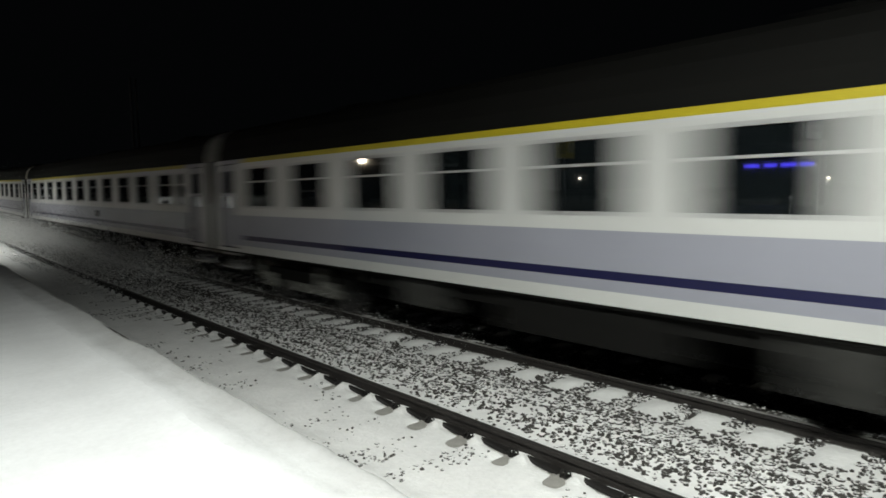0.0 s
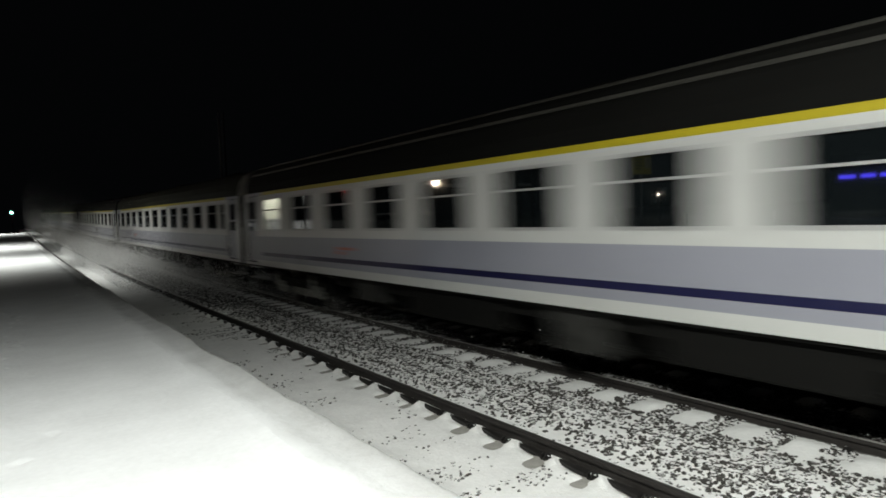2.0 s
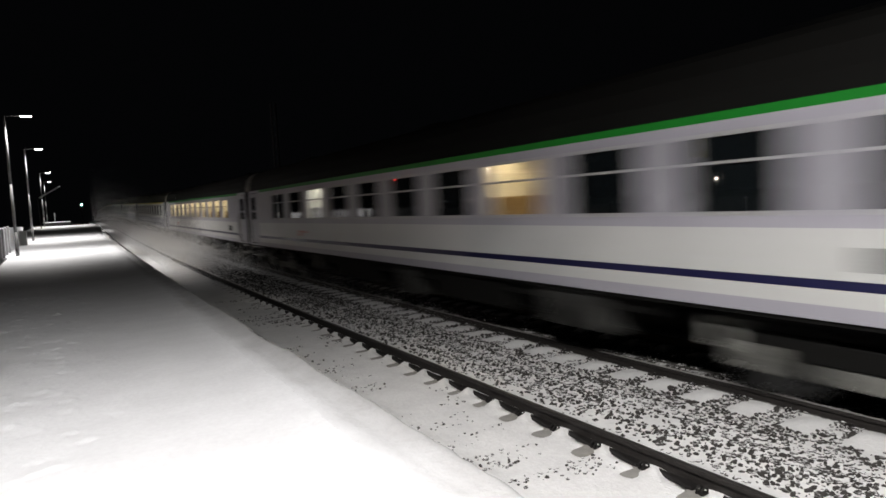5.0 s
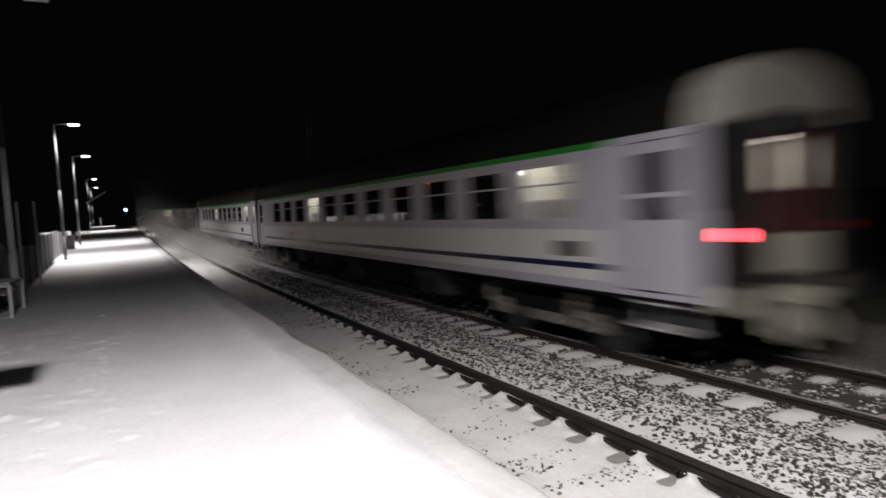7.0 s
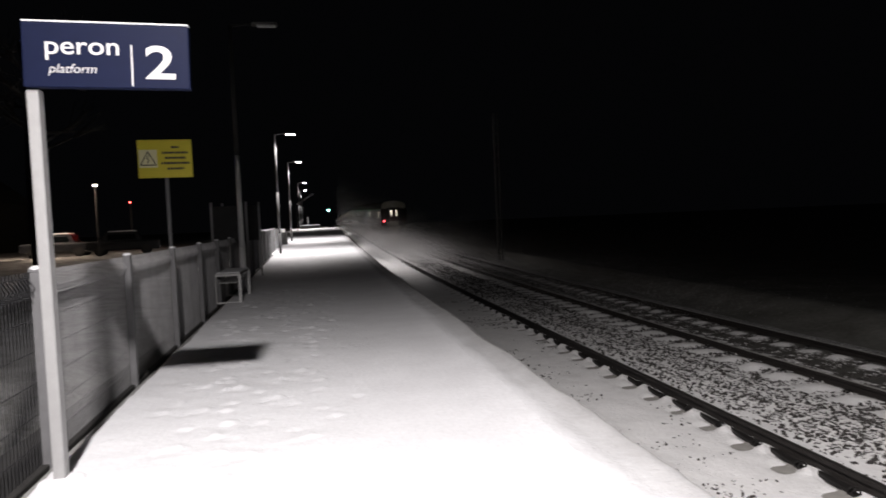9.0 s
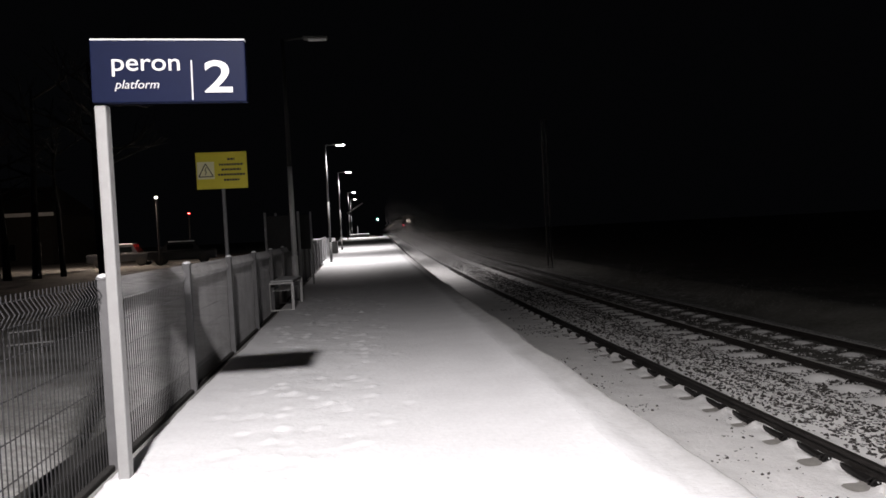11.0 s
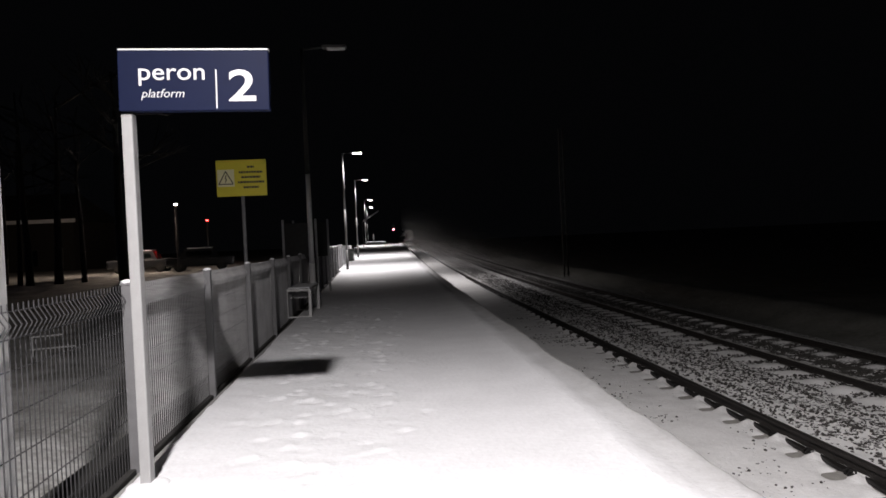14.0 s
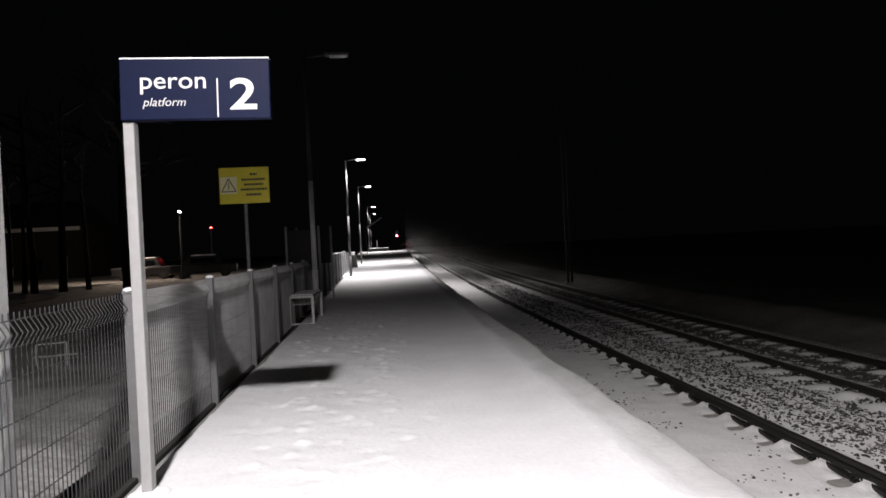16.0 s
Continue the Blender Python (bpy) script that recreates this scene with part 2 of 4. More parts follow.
def boxpart(name, dims, mat, parent, label="", bevel=0.0):
    bm = bmesh.new()
    block(bm, *dims, bevel=bevel)
    return part(name, bm, mat, parent, label)


def grid_mesh(name, xs, ys, height, mat, warp=None):
    """A sheet over the plan xs by ys whose height is height(X, Y)."""
    X, Y = np.meshgrid(np.array(xs), np.array(ys))
    if warp:
        X = warp(X, Y)
    Z = height(X, Y)
    nx, ny = len(xs), len(ys)
    verts = np.stack([X, Y, Z], -1).reshape(-1, 3)
    i = np.arange((nx) * (ny)).reshape(ny, nx)
    faces = np.stack([i[:-1, :-1], i[:-1, 1:], i[1:, 1:], i[1:, :-1]], -1).reshape(-1, 4)
    me = bpy.data.meshes.new(name)
    me.from_pydata(verts.tolist(), [], faces.tolist())
    me.materials.append(mat)
    me.shade_smooth()
    return me


RNG = np.random.default_rng(5)


def waves(seed, count, lo, hi):
    """A smooth random height field made of plane waves."""
    r = np.random.default_rng(seed)
    k = np.exp(r.uniform(np.log(lo), np.log(hi), count)) * 2 * np.pi
    a, p = r.uniform(0, 2 * np.pi, count), r.uniform(0, 2 * np.pi, count)
    amp = lo / (k / (2 * np.pi))

    def field(X, Y):
        out = np.zeros_like(X)
        for kk, aa, pp, am in zip(k, a, p, amp):
            out += am * np.sin(kk * (np.cos(aa) * X + np.sin(aa) * Y) + pp)
        return out / np.sqrt(count)
    return field


# ---- ground, platform, track bed ----
far_wave, soft_wave, fine_wave = waves(1, 24, 0.02, 0.3), waves(2, 30, 0.25, 2.0), waves(3, 40, 1.5, 7.0)


def steps(*pieces):
    out = []
    for a, b, d in pieces:
        out += list(np.arange(a, b, d))
    return out + [pieces[-1][1]]


def ground_height(X, Y):
    left = np.clip((-2.3 - X) / 0.9, 0, 1)
    right = np.clip((X - 9.8) / 1.0, 0, 1)
    ditch = np.clip((X - 11.0) / 3.0, 0, 1)
    base = -1.12 + 0.86 * left + 0.56 * np.clip((-6.0 - X) / 5.0, 0, 1) + 0.14 * right - 0.35 * ditch
    bank = 0.28 * np.exp(-((X - 11.4) / 0.7) ** 2)
    base = base + rise(Y) * np.clip((X + 5.0) / 2.0, 0, 1)
    return base + bank + (0.09 * far_wave(X, Y) + 0.04 * soft_wave(X, Y)) * np.maximum(left, right)


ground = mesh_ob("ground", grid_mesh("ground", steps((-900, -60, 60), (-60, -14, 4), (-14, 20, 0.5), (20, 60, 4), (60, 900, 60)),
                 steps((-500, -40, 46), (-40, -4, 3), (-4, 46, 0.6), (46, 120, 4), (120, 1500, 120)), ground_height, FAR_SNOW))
ground.data.materials.append(VERGE)
for f in ground.data.polygons:
    if f.center.x < 0 and f.center.y < 70:
        f.material_index = 1
tagged(ground, "open snow-covered ground beside the railway at night", "ground", kind="structure")


def bed_height(X, Y):
    z = -0.888 + rise(Y)
    z = z + 0.008 * soft_wave(X, Y) + 0.007 * fine_wave(X, Y)
    # shoulder between the tracks, bank at the platform wall, slope on the far side
    z += 0.03 * np.exp(-((X - 5.45) / 0.55) ** 2)
    z += 0.05 * np.exp(-((X - 1.95) / 0.35) ** 2)
    z -= 0.27 * np.clip((X - 8.7) / 1.2, 0, 1)
    # snow drifted against the rails, blown off over each sleeper end
    phase = ((Y - SLEEPER_0) / 0.6 + 0.5) % 1 - 0.5
    over, behind = np.exp(-(phase / 0.17) ** 4), np.exp(-((phase + 0.2) / 0.12) ** 2)
    for rail in (X_T1 - GAUGE / 2 - 0.035, X_T1 + GAUGE / 2 + 0.035):
        z -= 0.035 * over * np.exp(-((X - rail + 0.25) / 0.13) ** 4)
        z += 0.055 * behind * np.exp(-((X - rail + 0.13) / 0.055) ** 2)
        z -= 0.05 * (1 - behind) * np.exp(-((X - rail + 0.09) / 0.05) ** 2)
        z += 0.03 * np.exp(-((X - rail - 0.16) / 0.1) ** 2)
    cell = np.cos(2 * np.pi * (Y - SLEEPER_0) / 0.6)
    for rail in (X_T2 - GAUGE / 2 - 0.035, X_T2 + GAUGE / 2 + 0.035):
        z += np.clip(-cell + 0.45, 0, 1) * (0.6 + 0.5 * soft_wave(X * 0.2, Y * 1.7)) * (0.07 * np.exp(-((X - rail + 0.3) / 0.2) ** 2) + 0.06 * np.exp(-((X - rail - 0.32) / 0.17) ** 2))
    return z


def bare_where(m, name, colour):
    """Where the mesh's own snow cover is thin, let dark stones show along a broken line."""
    n, l = m.node_tree.nodes, m.node_tree.links
    b = n["Principled BSDF"]
    old = b.inputs["Base Color"].links[0].from_socket
    at, co, nz, ad, rng, mix = (n.new("ShaderNode" + k) for k in ("Attribute", "TexCoord", "TexNoise", "Math", "MapRange", "Mix"))
    at.attribute_name = name
    nz.inputs["Scale"].default_value, nz.inputs["Detail"].default_value = 26, 3
    l.new(co.outputs["Object"], nz.inputs["Vector"])
    ad.operation = "ADD"
    l.new(at.outputs["Fac"], ad.inputs[0])
    l.new(nz.outputs["Fac"], ad.inputs[1])
    rng.inputs["From Min"].default_value, rng.inputs["From Max"].default_value = 0.85, 1.1
    l.new(ad.outputs[0], rng.inputs["Value"])
    mix.data_type = "RGBA"
    l.new(rng.outputs["Result"], mix.inputs["Factor"])
    l.new(old, mix.inputs["B"])
    mix.inputs["A"].default_value = (*colour, 1)
    l.new(mix.outputs["Result"], b.inputs["Base Color"])


def snow_cover(X, Y):
    """1 on the near track; on the far one the trains sweep the snow away but for humps between the sleepers."""
    open_part = np.clip((6.6 - X) / 0.1, 0, 1)
    away = np.clip((Y - 34) / 16, 0, 1)
    open_part *= 1 - away * (0.56 * np.clip((X - 4.5) / 0.3, 0, 1) + 0.3 * np.clip((X - 2.6) / 0.4, 0, 1) * (X < 4.5))
    gap = np.clip(-np.cos(2 * np.pi * (Y - SLEEPER_0) / 0.6) + 0.35, 0, 1)
    humps = (0.25 + 0.5 * gap) * (np.exp(-((X - 7.76) / 0.24) ** 2) + 0.75 * np.exp(-((X - 6.98) / 0.18) ** 2))
    shoulder = 0.42 * np.clip((X - 8.25) / 0.2, 0, 1)
    return np.clip(np.maximum(open_part, humps) + shoulder, 0, 1)


SLEEPER_0 = 4.372 - 0.6 * 18
bare_where(TRACK_SNOW, "snow_cover", (0.07, 0.068, 0.062))
bed = mesh_ob("ballast_bed", grid_mesh("ballast_bed", steps((1.9, 9.3, 0.04)), steps((-8, 24, 0.06), (24, 60, 0.3), (60, 260, 5)), bed_height, TRACK_SNOW))
at = np.array([v.co[:] for v in bed.data.vertices])
bed.data.attributes.new("snow_cover", "FLOAT", "POINT").data.foreach_set("value", snow_cover(at[:, 0], at[:, 1]))
tagged(bed, "snow-dusted ballast bed under the two tracks", "track bed", kind="structure")

FENCE_X = lambda y: -2.02 - 0.03 * (y - 5.0)
foot_rng = np.random.default_rng(11)
PRINTS = []
for lane in (-1.55, -1.3, -1.05, -0.85, -0.65, -0.45, -0.1):
    y = 1.5 + foot_rng.uniform(0, 0.5)
    while y < 16:
        PRINTS.append((lane + foot_rng.normal(0, 0.2) + 0.015 * (10 - y), y, foot_rng.uniform(0.3, 0.85), foot_rng.uniform(-1.2, 1.2)))
        y += foot_rng.uniform(0.2, 0.75)


def platform_height(X, Y):
    z = rise(Y) + (0.012 * soft_wave(X, Y) + 0.006 * fine_wave(X, Y) * np.clip(0.6 - X, 0.15, 1))
    # packed strip with a low lip of snow towards the edge
    rag = 0.045 * soft_wave(X * 0.1 + 3, Y) + 0.018 * fine_wave(X * 0.1, Y)
    patchy = np.clip(0.6 + 0.7 * soft_wave(X * 0.2, Y * 0.6), 0, 1.2)
    z += 0.017 * np.exp(-((X - 1.55 - rag) / 0.17) ** 2)
    z -= 0.014 * patchy * np.exp(-((X - 1.72 - rag) / 0.08) ** 2)
    z += 0.03 * np.clip((X - 1.72) / 0.15, 0, 1) - 0.09 * np.clip((X - 1.9 - rag) / 0.1, 0, 1) ** 2
    for px, py, s, turn in PRINTS:
        c, n = math.cos(turn), math.sin(turn)
        u, v = (X - px) * c + (Y - py) * n, -(X - px) * n + (Y - py) * c
        q = (u / (0.055 * s + 0.02)) ** 2 + (v / (0.14 * s)) ** 2
        z += -0.016 * s * np.exp(-q ** 2) + 0.034 * s * np.exp(-((u / (0.03 + 0.03 * s)) ** 2 + ((v - 0.15 * s) / 0.03) ** 2)) + 0.016 * s * np.exp(-(((u - 0.09) / 0.025) ** 2 + ((v + 0.05) / 0.025) ** 2))
    return z


platform = new("platform")
tagged(platform, "railway platform under trodden snow with a drifted edge", "platform", kind="structure")


def kerb_line(Y):
    """Ragged inner border of the trodden snow along the fence."""
    return FENCE_X(Y) + 0.15 + 0.02 * soft_wave(Y * 0.3, Y) + 0.008 * fine_wave(Y * 0.2, Y)


def strip_line(Y):
    """Where the clean snow meets the dirtier strip at the platform's edge."""
    return 1.52 + 0.05 * soft_wave(Y * 0.1 + 7, Y * 0.6) + 0.012 * fine_wave(Y * 0.2 + 2, Y)


def cover_warp(X, Y):
    u = np.clip((X + 2.3) / 3.8, 0, 1)
    return kerb_line(Y) * (1 - u) + strip_line(Y) * u


def strip_warp(X, Y):
    u = (X - 1.5) / 0.49
    return strip_line(Y) * (1 - u) + 1.99 * u


def cover_height(X, Y):
    return platform_height(X, Y) - 0.1 * (X < kerb_line(Y) + 0.002)


ROWS_Y = steps((-7, 0, 0.4), (0, 17, 0.036), (17, 40, 0.4), (40, 90, 2))
mesh_ob("snow_cover", grid_mesh("snow_cover", [-2.3, -2.29] + steps((-2.26, 0.2, 0.032), (0.2, 1.5, 0.06)), ROWS_Y, cover_height, SNOW, cover_warp), platform)
mesh_ob("edge_snow", grid_mesh("edge_snow", steps((1.5, 1.99, 0.02)), steps((-7, 0, 0.4), (0, 17, 0.06), (17, 40, 0.4), (40, 90, 2)), platform_height, EDGE_SNOW, strip_warp), platform, None, "greyer trampled snow along the edge")
def sloped(name, x0, x1, y0, y1, z0, z1, mat, label="", joint=0.0):
    """A long body whose top follows the climb, in lengths butted end to end."""
    bm = bmesh.new()
    n = max(1, round((y1 - y0) / (1.0 if joint else 4.0)))
    for k in range(n):
        a, b = y0 + (y1 - y0) * k / n, y0 + (y1 - y0) * (k + 1) / n
        for v in block(bm, x0, x1, a + joint, b - joint, z0, z1):
            v.co.z += float(rise(v.co.y))
    part(name, bm, mat, platform, label)


sloped("platform_wall", -1.6, 1.9, -7, 90, -1.25, -0.14, SLAB)
sloped("edge_slabs", 1.5, 1.955, -7, 90, -0.24, -0.13, SLAB, "", 0.006)
sloped("kerb_strip", -2.6, -1.6, -7, 90, -1.25, -0.16, DARK_KERB, "concrete strip beside the fence, shade put into its dark colour")
sloped("platform_widening", -4.6, -2.6, 34, 90, -1.25, -0.02, SNOW)


# ---- tracks ----
def rail_mesh(head):
    bm = bmesh.new()
    prof = [(-0.062, -0.17), (0.062, -0.17), (0.062, -0.158), (0.012, -0.135), (0.009, -0.05), (0.035, -0.038), (0.035, -0.008), (0.027, 0), (-0.027, 0), (-0.035, -0.008), (-0.035, -0.038), (-0.009, -0.05), (-0.012, -0.135), (-0.062, -0.158)]
    rings = [[bm.verts.new((px, y, pz + float(rise(y)))) for px, pz in prof] for y in [-60, 0] + list(range(6, 160, 6)) + [300]]
    n = len(prof)
    for a, b in zip(rings, rings[1:]):
        for i in range(n):
            f = bm.faces.new((a[i], a[(i + 1) % n], b[(i + 1) % n], b[i]))
            f.material_index = 1 if prof[i][1] == 0 and prof[(i + 1) % n][1] == 0 else 0
    bmesh.ops.recalc_face_normals(bm, faces=bm.faces)
    return finish("rail", bm, [RAIL_SIDE, head])


RAILS = {X_T1: rail_mesh(RAIL_TOP), X_T2: rail_mesh(BRIGHT_HEAD)}
bm = bmesh.new()
block(bm, -1.3, 1.3, -0.13, 0.13, -0.20, 0.0, bevel=0.02)
for v in bm.verts:
    if abs(v.co.x) < 0.5 and v.co.z > -0.1:
        v.co.z -= 0.035
SLEEPER = finish("sleeper", bm, CONCRETE)
bm = bmesh.new()
for s in (-1, 1):
    pts = [(s * 0.03, -0.05, 0.0), (s * 0.03, -0.05, 0.045), (s * 0.03, 0.0, 0.065), (s * 0.03, 0.05, 0.045), (s * 0.03, 0.05, 0.005)]
    for p, q in zip(pts, pts[1:]):
        rod(bm, (p[1], p[0], p[2]), (q[1], q[0], q[2]), 0.011, sides=6)
rod(bm, (0, 0, -0.02), (0, 0, 0.07), 0.016, sides=6)
block(bm, -0.05, 0.05, -0.045, 0.045, -0.02, 0.012)
CLIP_MESH = finish("rail_clip", bm, CLIP)
# wedge of bare ballast blown free of snow beside the rail foot, one between each pair of sleepers
bm = bmesh.new()
low = [bm.verts.new(p) for p in ((-0.062, 0.05, -0.02), (-0.128, 0.06, -0.02), (-0.078, 0.44, -0.02), (-0.062, 0.46, -0.02))]
top = [bm.verts.new(p) for p in ((-0.058, 0.05, 0.03), (-0.118, 0.07, 0.012), (-0.074, 0.42, 0.014), (-0.058, 0.45, 0.03))]
bm.faces.new(top[::-1])
for i in range(4):
    bm.faces.new((low[i], low[(i + 1) % 4], top[(i + 1) % 4], top[i]))
bmesh.ops.recalc_face_normals(bm, faces=bm.faces)
BARE_GAP = finish("bare_gap", bm, CLIP)
for xc, lab in ((X_T1, "near railway track with dark rusty rails in thin snow"), (X_T2, "far railway track with dark rails between snow humps")):
    track = tagged(new("railway_track"), lab, "railway track", group="tracks", kind="structure")
    track.location = (xc, 0, 0)
    for s in (-1, 1):
        mesh_ob("rail", RAILS[xc], track, pose(s * (GAUGE / 2 + 0.036), 0, TOR))
    k = 0
    while SLEEPER_0 + 0.6 * k < 70:
        y = SLEEPER_0 + 0.6 * k
        k += 1
        mesh_ob("sleeper", SLEEPER, track, pose(0, y, -0.908 + rise(y) + 0.003 * math.sin(k * 2.7), 0, 0, 0.5 * math.sin(k * 1.3)))
        if y < 36:
            for s in ((-1, 1) if xc == X_T1 else ()):
                mesh_ob("bare_gap", BARE_GAP, track, pose(s * (GAUGE / 2 + 0.036), y + 0.02 * math.sin(k * 1.9), -0.895 + rise(y)))
            for s in (-1, 1):
                for w in (-1, 1):
                    mesh_ob("rail_clip", CLIP_MESH, track, pose(s * (GAUGE / 2 + 0.036) + w * 0.1, y, TOR - 0.145 + rise(y)) @ Matrix.Diagonal((0.8, 0.8, 0.85, 1)))


# ---- loose ballast ----
def stones(name, count, xr, yr, size, seed, falloff):
    r = np.random.default_rng(seed)
    bm = bmesh.new()
    bmesh.ops.create_icosphere(bm, subdivisions=1, radius=1)
    base = np.array([v.co[:] for v in bm.verts])
    tri = np.array([[v.index for v in f.verts] for f in bm.faces])
    bm.free()
    xs = r.uniform(*xr, count * 3)
    ys = yr[0] + (yr[1] - yr[0]) * r.uniform(0, 1, count * 3) ** 1.5
    keep = r.uniform(0, 1, count * 3) < falloff(xs, ys)
    xs, ys = xs[keep][:count], ys[keep][:count]
    zs = bed_height(xs, ys)
    verts, faces = [], []
    for i in range(len(xs)):
        q = base * (1 + r.uniform(-0.3, 0.3, (len(base), 1))) * r.uniform(0.55, 1.6, 3) * size * r.uniform(0.5, 1.5)
        a = r.uniform(0, 6.28)
        c, s = math.cos(a), math.sin(a)
        q = np.stack([q[:, 0] * c - q[:, 1] * s, q[:, 0] * s + q[:, 1] * c, q[:, 2] * 0.8], -1)
        verts.append(q + (xs[i], ys[i], zs[i] + size * r.uniform(-0.15, 0.5)))
        faces.append(tri + i * len(base))
    me = bpy.data.meshes.new(name)
    me.from_pydata(np.concatenate(verts).tolist(), [], np.concatenate(faces).tolist())
    me.materials.append(STONE)
    return mesh_ob(name, me)


def between(xs, ys):
    patch = 0.5 + 0.6 * soft_wave(xs, ys)
    hump = np.where(xs > 6.0, (np.cos(2 * np.pi * (ys - SLEEPER_0) / 0.6) > 0.1).astype(float), 1.0)
    return np.clip(patch + 0.45, 0.1, 1) * np.clip((xs - 4.55) / 0.35, 0, 1) * np.clip((6.7 - xs) / 0.15, 0, 1) * hump


def inside(xs, ys):
    patch = soft_wave(xs * 1.4, ys * 1.4)
    mid = np.abs(((ys - SLEEPER_0) / 0.6) % 1 - 0.5)
    return np.clip(patch + 0.05, 0, 1) * (mid < 0.3)


gravel = stones("ballast_stones", 31000, (4.5, 6.62), (-1.5, 54), 0.0185, 21, between)
tagged(gravel, "dark angular ballast stones poking through thin snow", "gravel", kind="stuff")
gravel = stones("ballast_stones", 3400, (4.5, 6.62), (-7.5, -1.4), 0.0185, 24, between)
tagged(gravel, "dark angular ballast stones poking through thin snow", "gravel", kind="stuff")


def far_track(xs, ys):
    cell = np.cos(2 * np.pi * (ys - SLEEPER_0) / 0.6)
    return (cell > -0.35 + 0.9 * np.clip((xs - 7.2) / 0.8, 0, 1)) * np.clip(0.7 + 0.4 * soft_wave(xs, ys), 0.2, 1)


gravel = stones("ballast_stones", 8000, (6.74, 7.98), (-1.5, 36), 0.02, 23, far_track)
tagged(gravel, "dark ballast stones between the snow humps of the far track", "gravel", kind="stuff")
gravel = stones("ballast_stones", 6500, (2.15, 4.12), (0, 18), 0.0125, 22, inside)
tagged(gravel, "scattered dark ballast stones inside the near track", "gravel", kind="stuff")


# ---- the passenger train ----
COACH = 26.4
TRAIN_ROWS = [(0.0, -196.1), (0.5, -181.7), (1.0, -167.7), (1.5, -153.3), (2.5, -125.1), (3.5, -96.9), (6.0, -25.0), (7.0, 4.7), (7.3, 13.0), (7.5, 18.5), (8.4, 47.0), (9.0, 66.5), (9.7, 89.0), (12.0, 163.0), (16.0, 292.0)]
STYLES = {
    "yellow": dict(bands=[(1.02, 1.18, 0), (1.18, 1.31, 1), (1.31, 1.41, 2), (1.41, 1.86, 1), (1.86, 3.02, 0), (3.02, 3.11, 3)],
                   mats=[COACH_WHITE, COACH_GREYBLUE, COACH_NAVY, COACH_YELLOW], first=2.62, pitch=2.04, count=11, w=1.3, z0=2.02, z1=2.92, bar=GALV, toilet=24.3),
    "green": dict(bands=[(1.03, 1.17, 1), (1.17, 1.325, 0), (1.325, 1.415, 2), (1.415, 1.89, 0), (1.89, 3.02, 1), (3.02, 3.115, 3)],
                  mats=[COACH_WHITE, COACH_LAVENDER, COACH_NAVY, COACH_GREEN], first=4.4, pitch=1.89, count=11, w=1.34, z0=2.01, z1=2.9, bar=GALV, toilet=None),
}
STYLES["diner"] = dict(STYLES["green"], first=3.5, pitch=1.85, w=1.3, bar=RUBBER)


def wall_x(z):
    return 1.41 - 0.045 * max(0.0, z - 1.9)


def body_mesh(style):
    s = STYLES[style]
    bm = bmesh.new()
    holes = [(COACH - s["first"] - k * s["pitch"] - s["w"] / 2, COACH - s["first"] - k * s["pitch"] + s["w"] / 2, s["z0"], s["z1"]) for k in range(s["count"])]
    if s["toilet"]:
        holes.append((COACH - s["toilet"] - 0.3, COACH - s["toilet"] + 0.3, s["z0"], s["z1"]))
    holes += [(0.55, 1.4, 1.1, 3.02), (COACH - 1.4, COACH - 0.55, 1.1, 3.02)]
    ys = sorted({0.15, 1.8, COACH - 1.8, COACH - 0.15, *(h[0] for h in holes), *(h[1] for h in holes)})
    zs = sorted({b[0] for b in s["bands"]} | {b[1] for b in s["bands"]} | {s["z0"], s["z1"], 1.1, 3.02})
    for sx in (-1, 1):
        for ya, yb in zip(ys, ys[1:]):
            for za, zb in zip(zs, zs[1:]):
                ym, zm = (ya + yb) / 2, (za + zb) / 2
                if any(h[0] < ym < h[1] and h[2] < zm < h[3] for h in holes):
                    continue
                mi = next((b[2] for b in s["bands"] if b[0] <= zm <= b[1]), 0)
                plain = ym < 1.8 or ym > COACH - 1.8
                if plain:
                    mi = (0 if (ym < 0.55 or ym > COACH - 0.55) and style == "yellow" else 1) if zm > 1.19 else mi
                    if style == "yellow" and 1.86 < zm < 3.02:
                        mi = 0
                q = [bm.verts.new((sx * wall_x(z), y, z)) for y, z in ((ya, za), (yb, za), (yb, zb), (ya, zb))]
                f = bm.faces.new(q if sx > 0 else q[::-1])
                f.material_index = mi
    bmesh.ops.remove_doubles(bm, verts=bm.verts, dist=0.0005)
    for y0, y1 in ((0.14, 0.2), (COACH - 0.2, COACH - 0.14)):
        for dims in ((-1.40, -0.5, 1.03, 3.12), (0.5, 1.40, 1.03, 3.12), (-0.5, 0.5, 3.02, 3.12), (-0.5, 0.5, 1.03, 1.3)):
            block(bm, dims[0], dims[1], y0, y1, dims[2], dims[3], 4)
    block(bm, -1.38, 1.38, 0.15, COACH - 0.15, 0.98, 1.02, 4)
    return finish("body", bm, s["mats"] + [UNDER])


